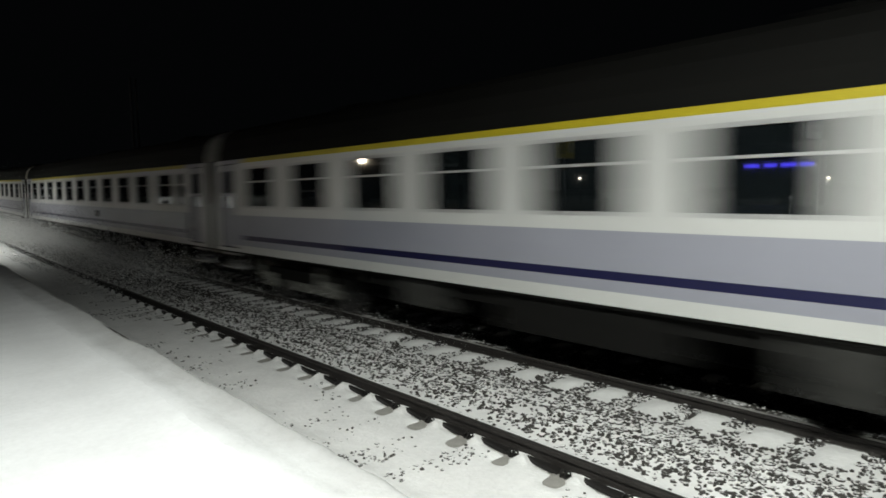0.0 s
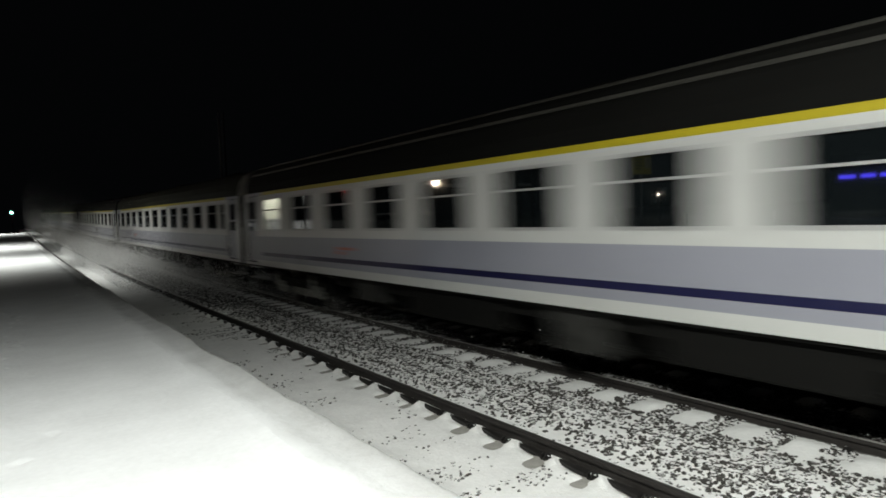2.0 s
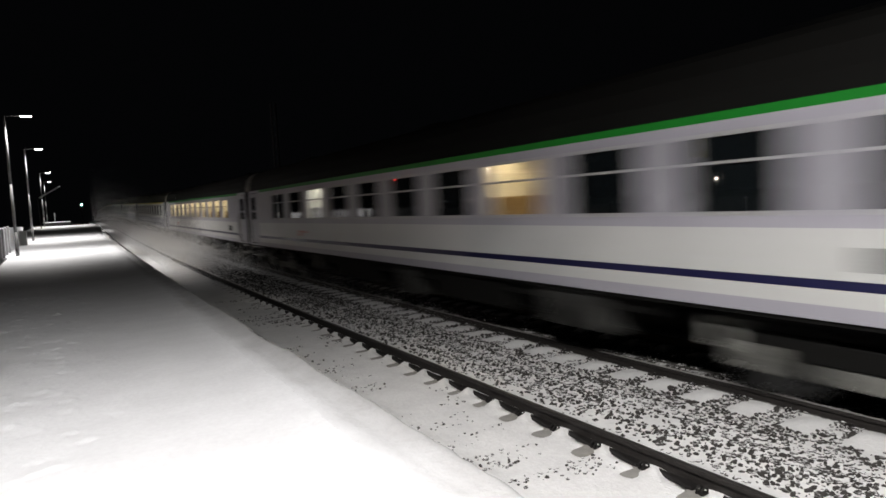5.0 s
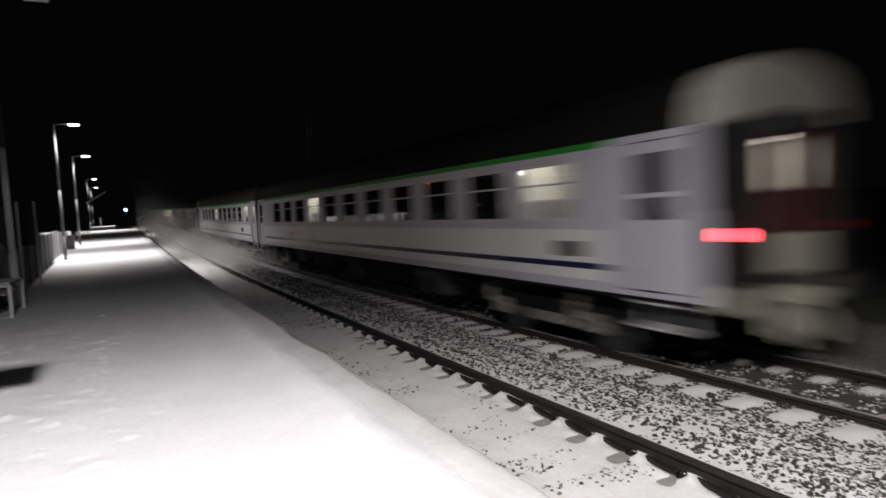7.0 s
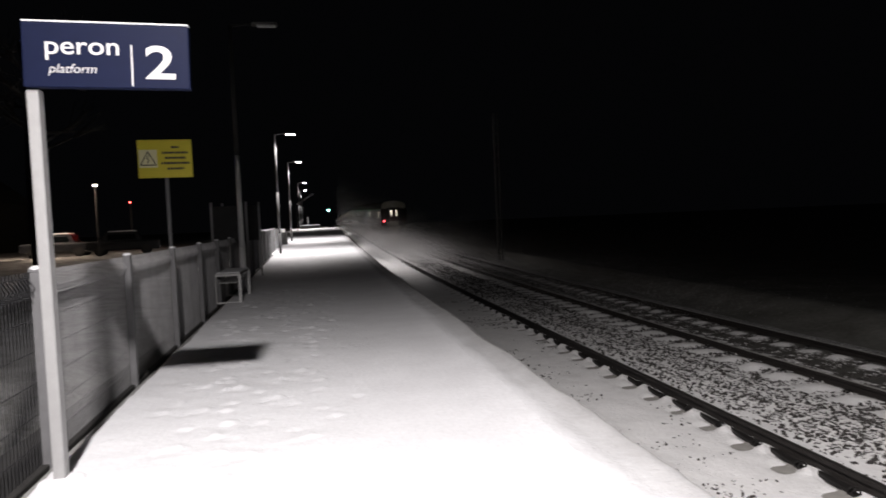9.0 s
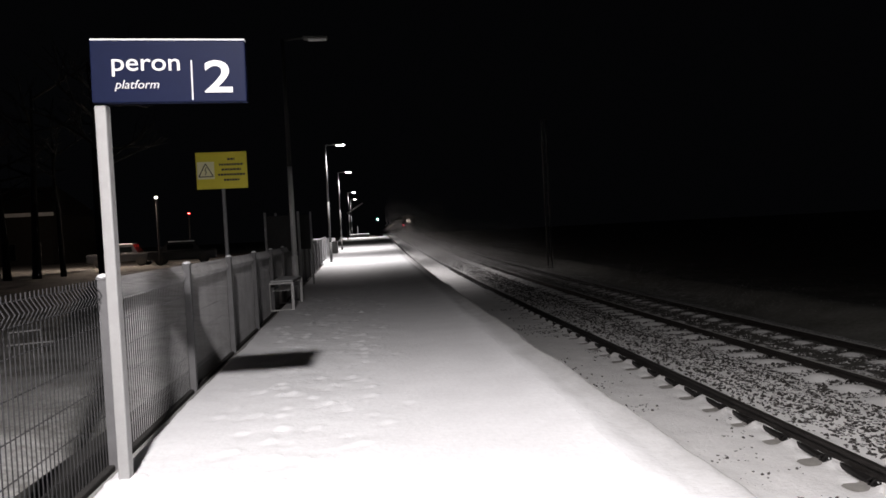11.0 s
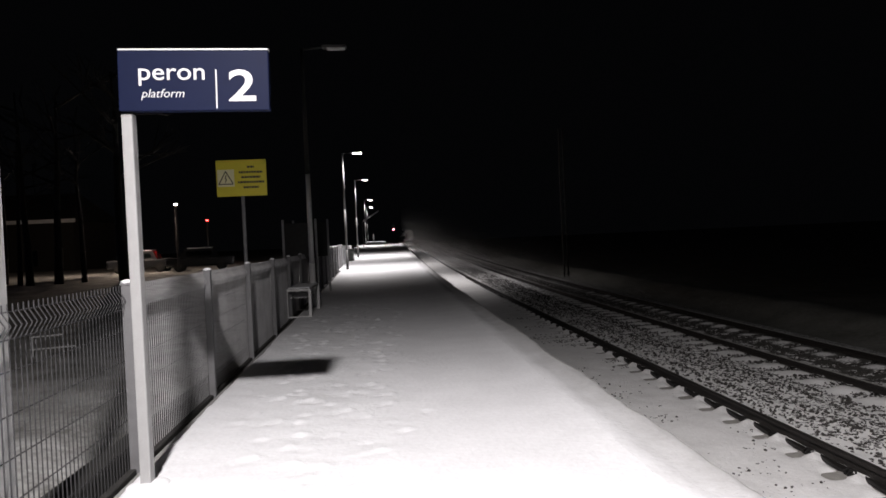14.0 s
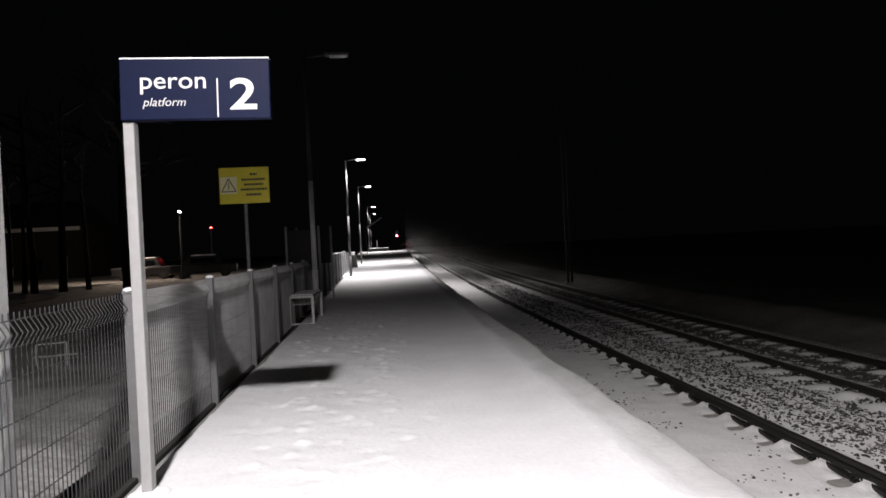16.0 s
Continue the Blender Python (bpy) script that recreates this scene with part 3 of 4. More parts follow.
def roof_mesh(style, cover, rear, front):
    bm = bmesh.new()
    z0 = STYLES[style]["bands"][-1][1]
    prof = [(wall_x(z0), z0), (1.345, z0 + 0.2), (1.28, 3.55), (1.15, 3.74), (0.95, 3.85), (0.63, 3.93), (0.3, 3.97), (0.0, 3.985)]
    prof = prof + [(-a, b) for a, b in prof[-2::-1]]
    ys = (0.12, 0.2, 0.45, 0.46, COACH - 0.46, COACH - 0.45, COACH - 0.2, COACH - 0.12)
    rings = []
    for y in ys:
        tuck = {0: 0.87, 1: 0.91, 2: 0.985}.get(min(ys.index(y), len(ys) - 1 - ys.index(y)), 1.0)
        rings.append([bm.verts.new((a * tuck, y, z0 + (b - z0) * (tuck + 1) / 2)) for a, b in prof])
    for k, (a, b) in enumerate(zip(rings, rings[1:])):
        for i in range(len(prof) - 1):
            f = bm.faces.new((a[i], b[i], b[i + 1], a[i + 1]))
            f.material_index = 1 if (rear and k in (0, 1)) or (front and k in (5, 6)) else 0
    for ring, frosted in ((rings[0], rear), (rings[-1], front)):
        bm.faces.new(ring).material_index = 1 if frosted else 0
    bmesh.ops.recalc_face_normals(bm, faces=bm.faces)
    me = finish("roof", bm, [cover, ROOF_END])
    return me


def window_meshes(s):
    bm = bmesh.new()
    w, h, t, xo = s["w"] / 2, s["z1"] - s["z0"], 0.045, 0.012
    for y0, y1, z0, z1 in ((-w, w, 0, t), (-w, w, h - t, h), (-w, -w + t, t, h - t), (w - t, w, t, h - t)):
        block(bm, -xo, 0.05, y0, y1, z0, z1)
    block(bm, -xo, 0.05, -w + t, w - t, h * 0.62, h * 0.62 + 0.03, 1)
    frame_me = finish("window", bm, [GALV, s["bar"]])
    bm = bmesh.new()
    block(bm, 0.018, 0.028, -w + t, w - t, t, h - t)
    return frame_me, finish("pane", bm.copy(), DARK_PANE), finish("pane", bm, LIT_PANE)


def room_mesh(w, warm):
    """A lit compartment behind a window: walls, seats and ceiling tube, open towards the glass."""
    bm = bmesh.new()
    block(bm, 1.5, 1.54, -w, w, 1.3, 3.05, 0)
    block(bm, 0.06, 1.5, -w, -w + 0.03, 1.3, 3.05, 0)
    block(bm, 0.06, 1.5, w - 0.03, w, 1.3, 3.05, 0)
    block(bm, 0.06, 1.5, -w + 0.03, w - 0.03, 3.02, 3.05, 1)
    block(bm, 0.06, 1.5, -w + 0.03, w - 0.03, 1.3, 1.34, 2)
    for sy in (-1, 1):
        block(bm, 0.2, 1.45, sy * (w - 0.12) - 0.07, sy * (w - 0.12) + 0.07, 1.75, 2.35, 2, 0.03)
        block(bm, 0.2, 1.45, sy * (w - 0.32) - 0.2, sy * (w - 0.32) + 0.2, 1.6, 1.75, 2, 0.03)
    block(bm, 0.35, 0.55, -w + 0.15, w - 0.15, 2.975, 3.015, 3)
    return finish("compartment", bm, [WARM_WALL if warm else PALE_WALL, PALE_WALL, SEAT if warm else COOL_SEAT, WARM_TUBE if warm else COOL_TUBE])


def door_meshes(style):
    bm = bmesh.new()
    for dims in ((-0.42, 0.42, 1.12, 2.02), (-0.42, 0.42, 2.86, 3.0), (-0.42, -0.3, 2.02, 2.86), (0.3, 0.42, 2.02, 2.86), (-0.3, 0.3, 2.3, 2.36)):
        block(bm, 0.0, 0.05, *dims)
    door = finish("door", bm, COACH_GREYBLUE if style == "yellow" else COACH_LAVENDER)
    bm = bmesh.new()
    block(bm, 0.015, 0.03, -0.3, 0.3, 2.02, 2.86)
    dark, lit = finish("door_pane", bm.copy(), DARK_PANE), finish("door_pane", bm, LIT_PANE)
    bm = bmesh.new()
    rod(bm, (-0.05, 0.5, 1.25), (-0.05, 0.5, 2.2), 0.016, sides=6)
    rail = finish("handrail", bm, GALV)
    return door, dark, lit, rail


bm = bmesh.new()
for z, xo in ((0.93, 0.0), (0.62, -0.05)):
    block(bm, -0.06 + xo, 0.2, -0.38, 0.38, z, z + 0.035)
block(bm, 0.1, 0.14, -0.36, -0.32, 0.6, 1.05)
block(bm, 0.1, 0.14, 0.32, 0.36, 0.6, 1.05)
STEP = finish("step", bm, GALV)
bm = bmesh.new()
for sx in (-1, 1):
    block(bm, sx * 1.02 - 0.09, sx * 1.02 + 0.09, -1.75, 1.75, 0.5, 0.74, 0, 0.03)
    for y in (-1.25, 1.25):
        block(bm, sx * 1.06 - 0.14, sx * 1.06 + 0.14, y - 0.17, y + 0.17, 0.33, 0.62, 1, 0.03)
        rod(bm, (sx * 1.05, y - 0.42, 0.5), (sx * 1.05, y - 0.42, 0.86), 0.1, sides=10, mi=0)
        rod(bm, (sx * 1.05, y + 0.42, 0.5), (sx * 1.05, y + 0.42, 0.86), 0.1, sides=10, mi=1)
    block(bm, sx * 1.0 - 0.08, sx * 1.0 + 0.08, -0.5, 0.5, 0.3, 0.52, 1, 0.03)
block(bm, -1.0, 1.0, -0.25, 0.25, 0.5, 0.9)
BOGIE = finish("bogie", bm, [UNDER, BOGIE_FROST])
def wheelset_mesh():
    """Two flanged wheels on one axle, turned as a single profile."""
    prof = [(-0.9, 0.085), (-0.82, 0.085), (-0.82, 0.46), (-0.69, 0.46), (-0.685, 0.49), (-0.66, 0.49), (-0.66, 0.085)]
    prof += [(-a, r) for a, r in prof[::-1]]
    bm = bmesh.new()
    n = 28
    rings = [[bm.verts.new((a, r * math.cos(6.2832 * k / n), r * math.sin(6.2832 * k / n))) for k in range(n)] for a, r in prof]
    for p, q in zip(rings, rings[1:]):
        for k in range(n):
            bm.faces.new((p[k], p[(k + 1) % n], q[(k + 1) % n], q[k]))
    bm.faces.new(rings[0])
    bm.faces.new(rings[-1])
    bmesh.ops.recalc_face_normals(bm, faces=bm.faces)
    return finish("wheelset", bm, DARK_STEEL)


WHEELS = wheelset_mesh()
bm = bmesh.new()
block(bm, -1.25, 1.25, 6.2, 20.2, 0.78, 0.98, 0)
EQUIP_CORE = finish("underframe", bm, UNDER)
EQUIP = []
for y0, y1, z0, mi in ((7.0, 8.3, 0.42, BOX_GREY), (9.2, 11.6, 0.5, UNDER), (12.4, 13.3, 0.4, BOX_GREY), (14.4, 17.0, 0.48, UNDER), (18.0, 19.1, 0.55, BOX_GREY)):
    bm = bmesh.new()
    block(bm, -0.22, 0.22, y0, y1, z0, 0.98, 0, 0.03)
    EQUIP.append(finish("equipment_box", bm, mi))
bm = bmesh.new()
rod(bm, (0, 0.14, 1.05), (0, -0.02, 1.05), 0.09, sides=14)
rod(bm, (0, -0.02, 1.05), (0, -0.05, 1.05), 0.24, 0.23, sides=18)
BUFFER = finish("buffer", bm, DARK_STEEL)
bm = bmesh.new()
block(bm, -1.3, 1.3, 0.1, 0.2, 0.9, 1.2, 0, 0.02)
BUFFERS = finish("buffer_beam", bm, PALE_PANEL)
bm = bmesh.new()
for x0, x1, z0, z1 in ((-0.72, -0.5, 1.25, 3.25), (0.5, 0.72, 1.25, 3.25), (-0.5, 0.5, 3.02, 3.25)):
    block(bm, x0, x1, 0.0, 0.15, z0, z1, 0, 0.03)
block(bm, -0.5, 0.5, -0.02, 0.14, 1.2, 1.28, 0)
GANGWAY = finish("gangway", bm, RUBBER)
bm = bmesh.new()
for dims in ((-0.5, 0.5, 1.78, 2.3), (-0.5, 0.5, 2.96, 3.02), (-0.5, -0.4, 2.3, 2.96), (-0.15, 0.15, 2.3, 2.96), (0.4, 0.5, 2.3, 2.96)):
    block(bm, dims[0], dims[1], 0.07, 0.12, dims[2], dims[3], 0)
for x0 in (-0.4, 0.15):
    for a, b in ((x0, x0 + 0.06), (x0 + 0.19, x0 + 0.25)):
        block(bm, a, b, 0.072, 0.118, 2.9, 2.96, 0)
        block(bm, a, b, 0.072, 0.118, 2.3, 2.34, 0)
END_DOOR = finish("gangway_door", bm, RED_DOOR)
bm = bmesh.new()
block(bm, -0.48, 0.48, 0.03, 0.1, 1.3, 1.78, 0, 0.01)
SILL = finish("fold_plate", bm, PALE_PANEL)
bm = bmesh.new()
block(bm, -0.28, 0.28, -0.4, 0.4, 3.96, 4.08, 0, 0.03)
ROOF_VENT = finish("roof_vent", bm, COACH_ROOF)
bm = bmesh.new()
block(bm, -0.42, 0.42, 0.06, 0.12, 0.5, 0.9, 0, 0.03)
block(bm, -0.12, 0.12, -0.18, 0.1, 0.92, 1.14, 0, 0.03)
for hx in (-0.34, -0.24, 0.24, 0.34):
    for ha, hb in (((hx, 0.05, 0.95), (hx * 1.1, -0.12, 0.7)), ((hx * 1.1, -0.12, 0.7), (hx * 1.05, -0.1, 0.45))):
        rod(bm, ha, hb, 0.025, sides=6)
END_SKIRT = finish("frosted_end_gear", bm, PALE_PANEL)
bm = bmesh.new()
block(bm, -0.4, -0.15, 0.085, 0.095, 2.3, 2.96)
block(bm, 0.15, 0.4, 0.085, 0.095, 2.3, 2.96)
END_PANE_DARK, END_PANE_LIT = finish("door_pane", bm.copy(), DARK_PANE), finish("door_pane", bm, LIT_PANE)
bm = bmesh.new()
block(bm, -0.62, 0.62, 1.3, 1.34, 1.3, 3.0, 0)
for sx in (-1, 1):
    block(bm, sx * 0.62 - 0.02, sx * 0.62 + 0.02, 0.22, 1.3, 1.3, 3.0, 0)
block(bm, -0.4, 0.4, 0.35, 1.2, 2.95, 2.99, 1)
VESTIBULE = finish("vestibule", bm, [PALE_WALL, DIM_TUBE])
bm = bmesh.new()
rod(bm, (0, 0.13, 0), (0, 0.07, 0), 0.075, sides=18)
LAMP_RED, LAMP_OFF = finish("tail_lamp", bm.copy(), TAIL_RED), finish("tail_lamp", bm, TAIL_OFF)
bm = bmesh.new()
block(bm, -1.416, -1.408, -0.4, 0.4, 1.6, 1.66)
block(bm, -1.416, -1.408, 0.1, 0.4, 1.5, 1.58)
EMBLEM = finish("emblem", bm, LOGO_RED)
bm = bmesh.new()
block(bm, -1.425, -1.39, -0.3, 0.3, 1.5, 1.72)
for k in range(5):
    block(bm, -1.432, -1.425, -0.28, 0.28, 1.515 + k * 0.04, 1.535 + k * 0.04)
VENT = finish("vent_grille", bm, DARK_STEEL)
bm = bmesh.new()
block(bm, -0.02, 0.02, 0.65, COACH - 0.65, -0.02, 0.025)
ROOF_RIB = finish("roof_rib", bm, RIB_HIGHLIGHT)
BUILT = {}
for style in STYLES:
    s = STYLES[style]
    BUILT[style] = dict(body=body_mesh(style), win=window_meshes(s), small=window_meshes(dict(s, w=0.6)), door=door_meshes(style), warm=room_mesh(s["pitch"] / 2, True), cool=room_mesh(s["pitch"] / 2, False), hall=room_mesh(0.7, False))


def coach(style, label, lit=None, door_lit=(), emblem=None, vent=None, tail=False, cover=COACH_ROOF, frost=(True, True), ribs=False):
    """A coach from y = 0 (rear) to COACH (front) over the rails; lit: window -> 'warm' or 'cool'."""
    s, b, lit = STYLES[style], BUILT[style], lit or {}
    root = tagged(new("passenger_coach"), label, "train coach", group="coaches of the train")
    mesh_ob("body", b["body"], root)
    roof = mesh_ob("roof", roof_mesh(style, cover, *frost), root, None, "dark roof with frosted ends" if any(frost) else "dusty olive roof")
    if ribs:
        for a, z in ((1.23, 3.63), (0.97, 3.835), (0.6, 3.935)):
            for sx in (-1, 1):
                mesh_ob("roof_rib", ROOF_RIB, roof, pose(sx * a, 0, z))
    frame_me, dark, bright = b["win"]
    for side in (-1, 1):
        turn = 0 if side < 0 else 180
        for k in range(s["count"]):
            y = COACH - s["first"] - k * s["pitch"]
            on = lit.get(k) if side < 0 else None
            win = mesh_ob("window", frame_me, root, pose(side * wall_x(2.5), y, s["z0"], 0, 0, turn))
            mesh_ob("pane", bright if on else dark, win)
            if on:
                mesh_ob("compartment", b[on], root, pose(side * wall_x(2.5), y, 0, 0, 0, turn), "lamplit compartment with seats")
        if s["toilet"]:
            win = mesh_ob("window", b["small"][0], root, pose(side * wall_x(2.5), COACH - s["toilet"], s["z0"], 0, 0, turn), "narrow toilet window")
            mesh_ob("pane", b["small"][1], win)
        for j, y in enumerate((COACH - 0.975, 0.975)):
            door = mesh_ob("door", b["door"][0], root, pose(side * wall_x(2.0) - side * 0.02, y, 0, 0, 0, turn))
            on = side < 0 and j in door_lit
            mesh_ob("door_pane", b["door"][2] if on else b["door"][1], door)
            mesh_ob("handrail", b["door"][3], door)
            if on:
                mesh_ob("entrance_hall", b["hall"], root, pose(side * 1.37, y, 0, 0, 0, turn), "lamplit vestibule")
            mesh_ob("step", STEP, root, pose(side * 1.3, y, 0, 0, 0, turn))
    for y in (3.7, COACH - 3.7):
        bogie = mesh_ob("bogie", BOGIE, root, pose(0, y, 0))
        for d in (-1.25, 1.25):
            mesh_ob("wheelset", WHEELS, bogie, pose(0, d, 0.46))
    mesh_ob("underframe", EQUIP_CORE, root)
    for e in EQUIP:
        mesh_ob("equipment_box", e, root, pose(-1.08, 0, 0))
        mesh_ob("equipment_box", e, root, pose(1.08, 0, 0))
    for y in (4.5, 13.2, 21.9):
        mesh_ob("roof_vent", ROOF_VENT, root, pose(0, y, 0))
    for m in (pose(0, 0, 0), pose(0, COACH, 0, 0, 0, 180)):
        rear = m.translation.y == 0
        beam = mesh_ob("buffer_beam", BUFFERS, root, m)
        for sx in (-0.87, 0.87):
            mesh_ob("buffer", BUFFER, beam, pose(sx, 0, 0))
        mesh_ob("gangway", GANGWAY, root, m)
        door = mesh_ob("gangway_door", END_DOOR, root, m, "dark red gangway door with pale sill")
        mesh_ob("fold_plate", SILL, door, None, "dirty pale fold plate")
        mesh_ob("door_pane", END_PANE_LIT if tail and rear else END_PANE_DARK, door)
    if tail:
        mesh_ob("end_gear", END_SKIRT, root, None, "frosted couplings and hoses")
        mesh_ob("vestibule", VESTIBULE, root, None, "lamplit vestibule behind the end door")
        mesh_ob("tail_lamp", LAMP_RED, root, pose(-1.05, 0.02, 1.82), "glowing red tail lamp")
        mesh_ob("tail_lamp", LAMP_OFF, root, pose(1.05, 0.02, 1.82), "faint red tail lamp")
    if emblem:
        mesh_ob("emblem", EMBLEM, root, pose(0, COACH - emblem, 0), "blurred red emblem")
    if vent:
        mesh_ob("vent_grille", VENT, root, pose(0, vent, 0))
    root.location = (X_T2, 0, TOR)
    return root


YELLOW = "white and grey-blue coach with a yellow roofline stripe"
GREEN = "white and pale grey coach with a green roofline stripe"
TRAIN = [
    coach("green", "last coach with green stripe, lit end door and red tail lamp", {3: "cool", 10: "cool"}, (), 7.0, 2.6, True, frost=(True, False)),
    coach("green", GREEN, {10: "cool", 4: "cool"}, (1,), 7.0, 4.3, cover=DUSTY_ROOF, frost=(False, False)),
    coach("green", GREEN, {2: "cool", 7: "warm"}, (), 7.0, 3.3),
    coach("diner", "green-striped dining coach with warm lit windows, passing at speed", {k: "warm" for k in range(11)}, (0,), 6.6, 3.3, frost=(True, False)),
    coach("yellow", YELLOW, {}, (), None, None, cover=DUSTY_ROOF),
    coach("yellow", YELLOW, {0: "cool"}, (), 7.1, None, frost=(True, False), ribs=True),
    coach("yellow", YELLOW, {}, (), 7.1, None, cover=DUSTY_ROOF, frost=(True, False)),
    coach("yellow", YELLOW, {}, (), None, 11.0, frost=(False, False)),
    coach("yellow", YELLOW, {}, (), None, 11.0),
    coach("yellow", YELLOW, {3: "cool"}, (), 7.1, None),
    coach("yellow", YELLOW, {}, (), None, None),
]


# ---- platform furniture ----
def text_mesh(words, size, mat, slant=0.0, bold=0.0, at=(0, 0, 0), width=None):
    cu = bpy.data.curves.new("lettering", "FONT")
    cu.body, cu.size, cu.shear, cu.extrude, cu.offset, cu.resolution_u = words, size, slant, 0.0015, bold, 4
    ob = bpy.data.objects.new("lettering", cu)
    scene.collection.objects.link(ob)
    bpy.context.view_layer.update()
    me = bpy.data.meshes.new_from_object(ob.evaluated_get(bpy.context.evaluated_depsgraph_get()))
    bpy.data.objects.remove(ob)
    xs = [v.co.x for v in me.vertices]
    k = width / (max(xs) - min(xs)) if width else 1.0
    me.transform(Matrix.Translation(at) @ pose(0, 0, 0, 90) @ Matrix.Diagonal((k, 1, 1, 1)) @ Matrix.Translation((-min(xs), 0, 0)))
    me.materials.clear()
    me.materials.append(mat)
    return me


def platform_sign():
    root = tagged(new("platform_sign"), "navy blue platform sign with white lettering on a pale square post", "sign")
    root.location = (-1.665, 4.205, 0)
    bm = bmesh.new()
    block(bm, -0.085, -0.016, -0.035, 0.045, -0.05, 2.438, bevel=0.008)
    part("post", bm, GREY_POST, root, "pale grey square post")
    bm = bmesh.new()
    block(bm, -0.08, 0.868, -0.062, -0.002, 2.437, 2.825, bevel=0.006)
    board = part("board", bm, SIGN_BLUE, root)
    board.matrix_basis = Matrix.Translation((0.4, 0, 2.63)) @ pose(0, 0, 0, 0, 1.0, 0) @ Matrix.Translation((-0.4, 0, -2.63))
    bm = bmesh.new()
    block(bm, -0.08, 0.868, -0.062, -0.002, 2.827, 2.839, bevel=0.005)
    part("snow_rim", bm, SNOW, board, "thin line of snow on the top edge")
    for words, size, slant, bold, x, z, w in (("peron", 0.158, 0, 0.0003, 0.05, 2.636, 0.412), ("platform", 0.078, 0.25, -0.0006, 0.062, 2.523, 0.27), ("2", 0.285, 0, 0.004, 0.612, 2.499, 0.172)):
        mesh_ob("lettering", text_mesh(words, size, SIGN_WHITE, slant, bold, (x, -0.0655, z), w), board, None, "white lettering")
    bm = bmesh.new()
    block(bm, 0.53, 0.538, -0.0665, -0.061, 2.449, 2.7)
    part("divider", bm, SIGN_WHITE, board)
    bm = bmesh.new()
    bmesh.ops.create_icosphere(bm, subdivisions=3, radius=0.14, matrix=Matrix.Translation((-0.045, 0, 0)) @ Matrix.Diagonal((1, 1, 0.25, 1)))
    part("snow_mound", bm, SNOW, root, "", True)


def warning_sign():
    root = tagged(new("warning_sign"), "yellow high voltage warning sign on a thin grey post", "warning sign")
    root.location = (-2.535, 10.9, 0.185)
    bm = bmesh.new()
    rod(bm, (0, 0.03, -0.9), (0, 0.03, 2.85), 0.03, sides=12)
    part("post", bm, FENCE_GREY, root)
    bm = bmesh.new()
    block(bm, -0.42, 0.42, -0.012, 0.0, 2.26, 2.88, bevel=0.004)
    board = part("board", bm, SIGN_YELLOW, root)
    bm = bmesh.new()
    block(bm, -0.4, -0.12, -0.016, -0.012, 2.43, 2.72)
    part("pictogram_field", bm, SIGN_PALE, board)
    bm = bmesh.new()
    tri = [(-0.38, 2.47), (-0.14, 2.47), (-0.26, 2.69)]
    for a, b in zip(tri, tri[1:] + tri[:1]):
        rod(bm, (a[0], -0.018, a[1]), (b[0], -0.018, b[1]), 0.008, sides=6)
    for a, b in (((-0.25, 2.63), (-0.275, 2.57)), ((-0.275, 2.57), (-0.25, 2.56)), ((-0.25, 2.56), (-0.27, 2.5))):
        rod(bm, (a[0], -0.018, a[1]), (b[0], -0.018, b[1]), 0.007, sides=6)
    part("pictogram", bm, SIGN_BLACK, board, "black lightning triangle")
    for z, w in ((2.74, 0.1), (2.65, 0.38), (2.565, 0.3), (2.48, 0.42), (2.39, 0.24)):
        bm = bmesh.new()
        x = -0.05 + (0.44 - w) / 2 - 0.02
        while x < 0.17 + w / 2:
            d = random.uniform(0.02, 0.05)
            block(bm, x, min(x + d, 0.17 + w / 2), -0.016, -0.0125, z, z + 0.035)
            x += d + 0.008
        part("print_line", bm, SIGN_BLACK, board)


def lamp_post_meshes(lit):
    bm = bmesh.new()
    rod(bm, (0, 0, -0.4), (0, 0, 1.1), 0.075, sides=14)
    rod(bm, (0, 0, 1.1), (0, 0, 3.3), 0.065, 0.056, sides=14)
    # Unlit post: light falloff is put into the colours, pale below 3.3 m.
    pole = [finish("pole", bm, LAMP_STEEL if lit else PALE_PAINT, True)]
    bm = bmesh.new()
    rod(bm, (0, 0, 3.3), (0, 0, LAMP_H), 0.055, 0.042, sides=14)
    # Unlit post's upper pole and arm are coloured dark where lamplight fades out.
    pole.append(finish("upper_pole", bm, LAMP_STEEL if lit else DARK_STEEL, True))
    bm = bmesh.new()
    rod(bm, (0, 0, LAMP_H - 0.02), (0.55, 0, LAMP_H + 0.03), 0.028, sides=10)
    arm = finish("arm", bm, LAMP_STEEL if lit else DARK_STEEL, True)
    bm = bmesh.new()
    block(bm, 0.5, 1.1, -0.12, 0.12, LAMP_H + 0.0, LAMP_H + 0.06, bevel=0.02)
    head = finish("lamp_head", bm, LAMP_STEEL)
    bm = bmesh.new()
    block(bm, 0.62, 1.06, -0.09, 0.09, LAMP_H - 0.028, LAMP_H - 0.002, bevel=0.008)
    return pole, arm, head, finish("diffuser", bm, LED if lit else GALV)


LAMP_LIT, LAMP_DEAD = lamp_post_meshes(True), lamp_post_meshes(False)


def lamp_post(x, y, meshes, label):
    root = tagged(new("platform_lamp"), label, "street lamp", group="platform lamps")
    root.location = (x, y, rise(y))
    mesh_ob("pole", meshes[0][0], root)
    mesh_ob("upper_pole", meshes[0][1], root)
    mesh_ob("arm", meshes[1], root)
    head = mesh_ob("lamp_head", meshes[2], root)
    mesh_ob("diffuser", meshes[3], head, None, "glowing white diffuser" if meshes is LAMP_LIT else "dark diffuser")


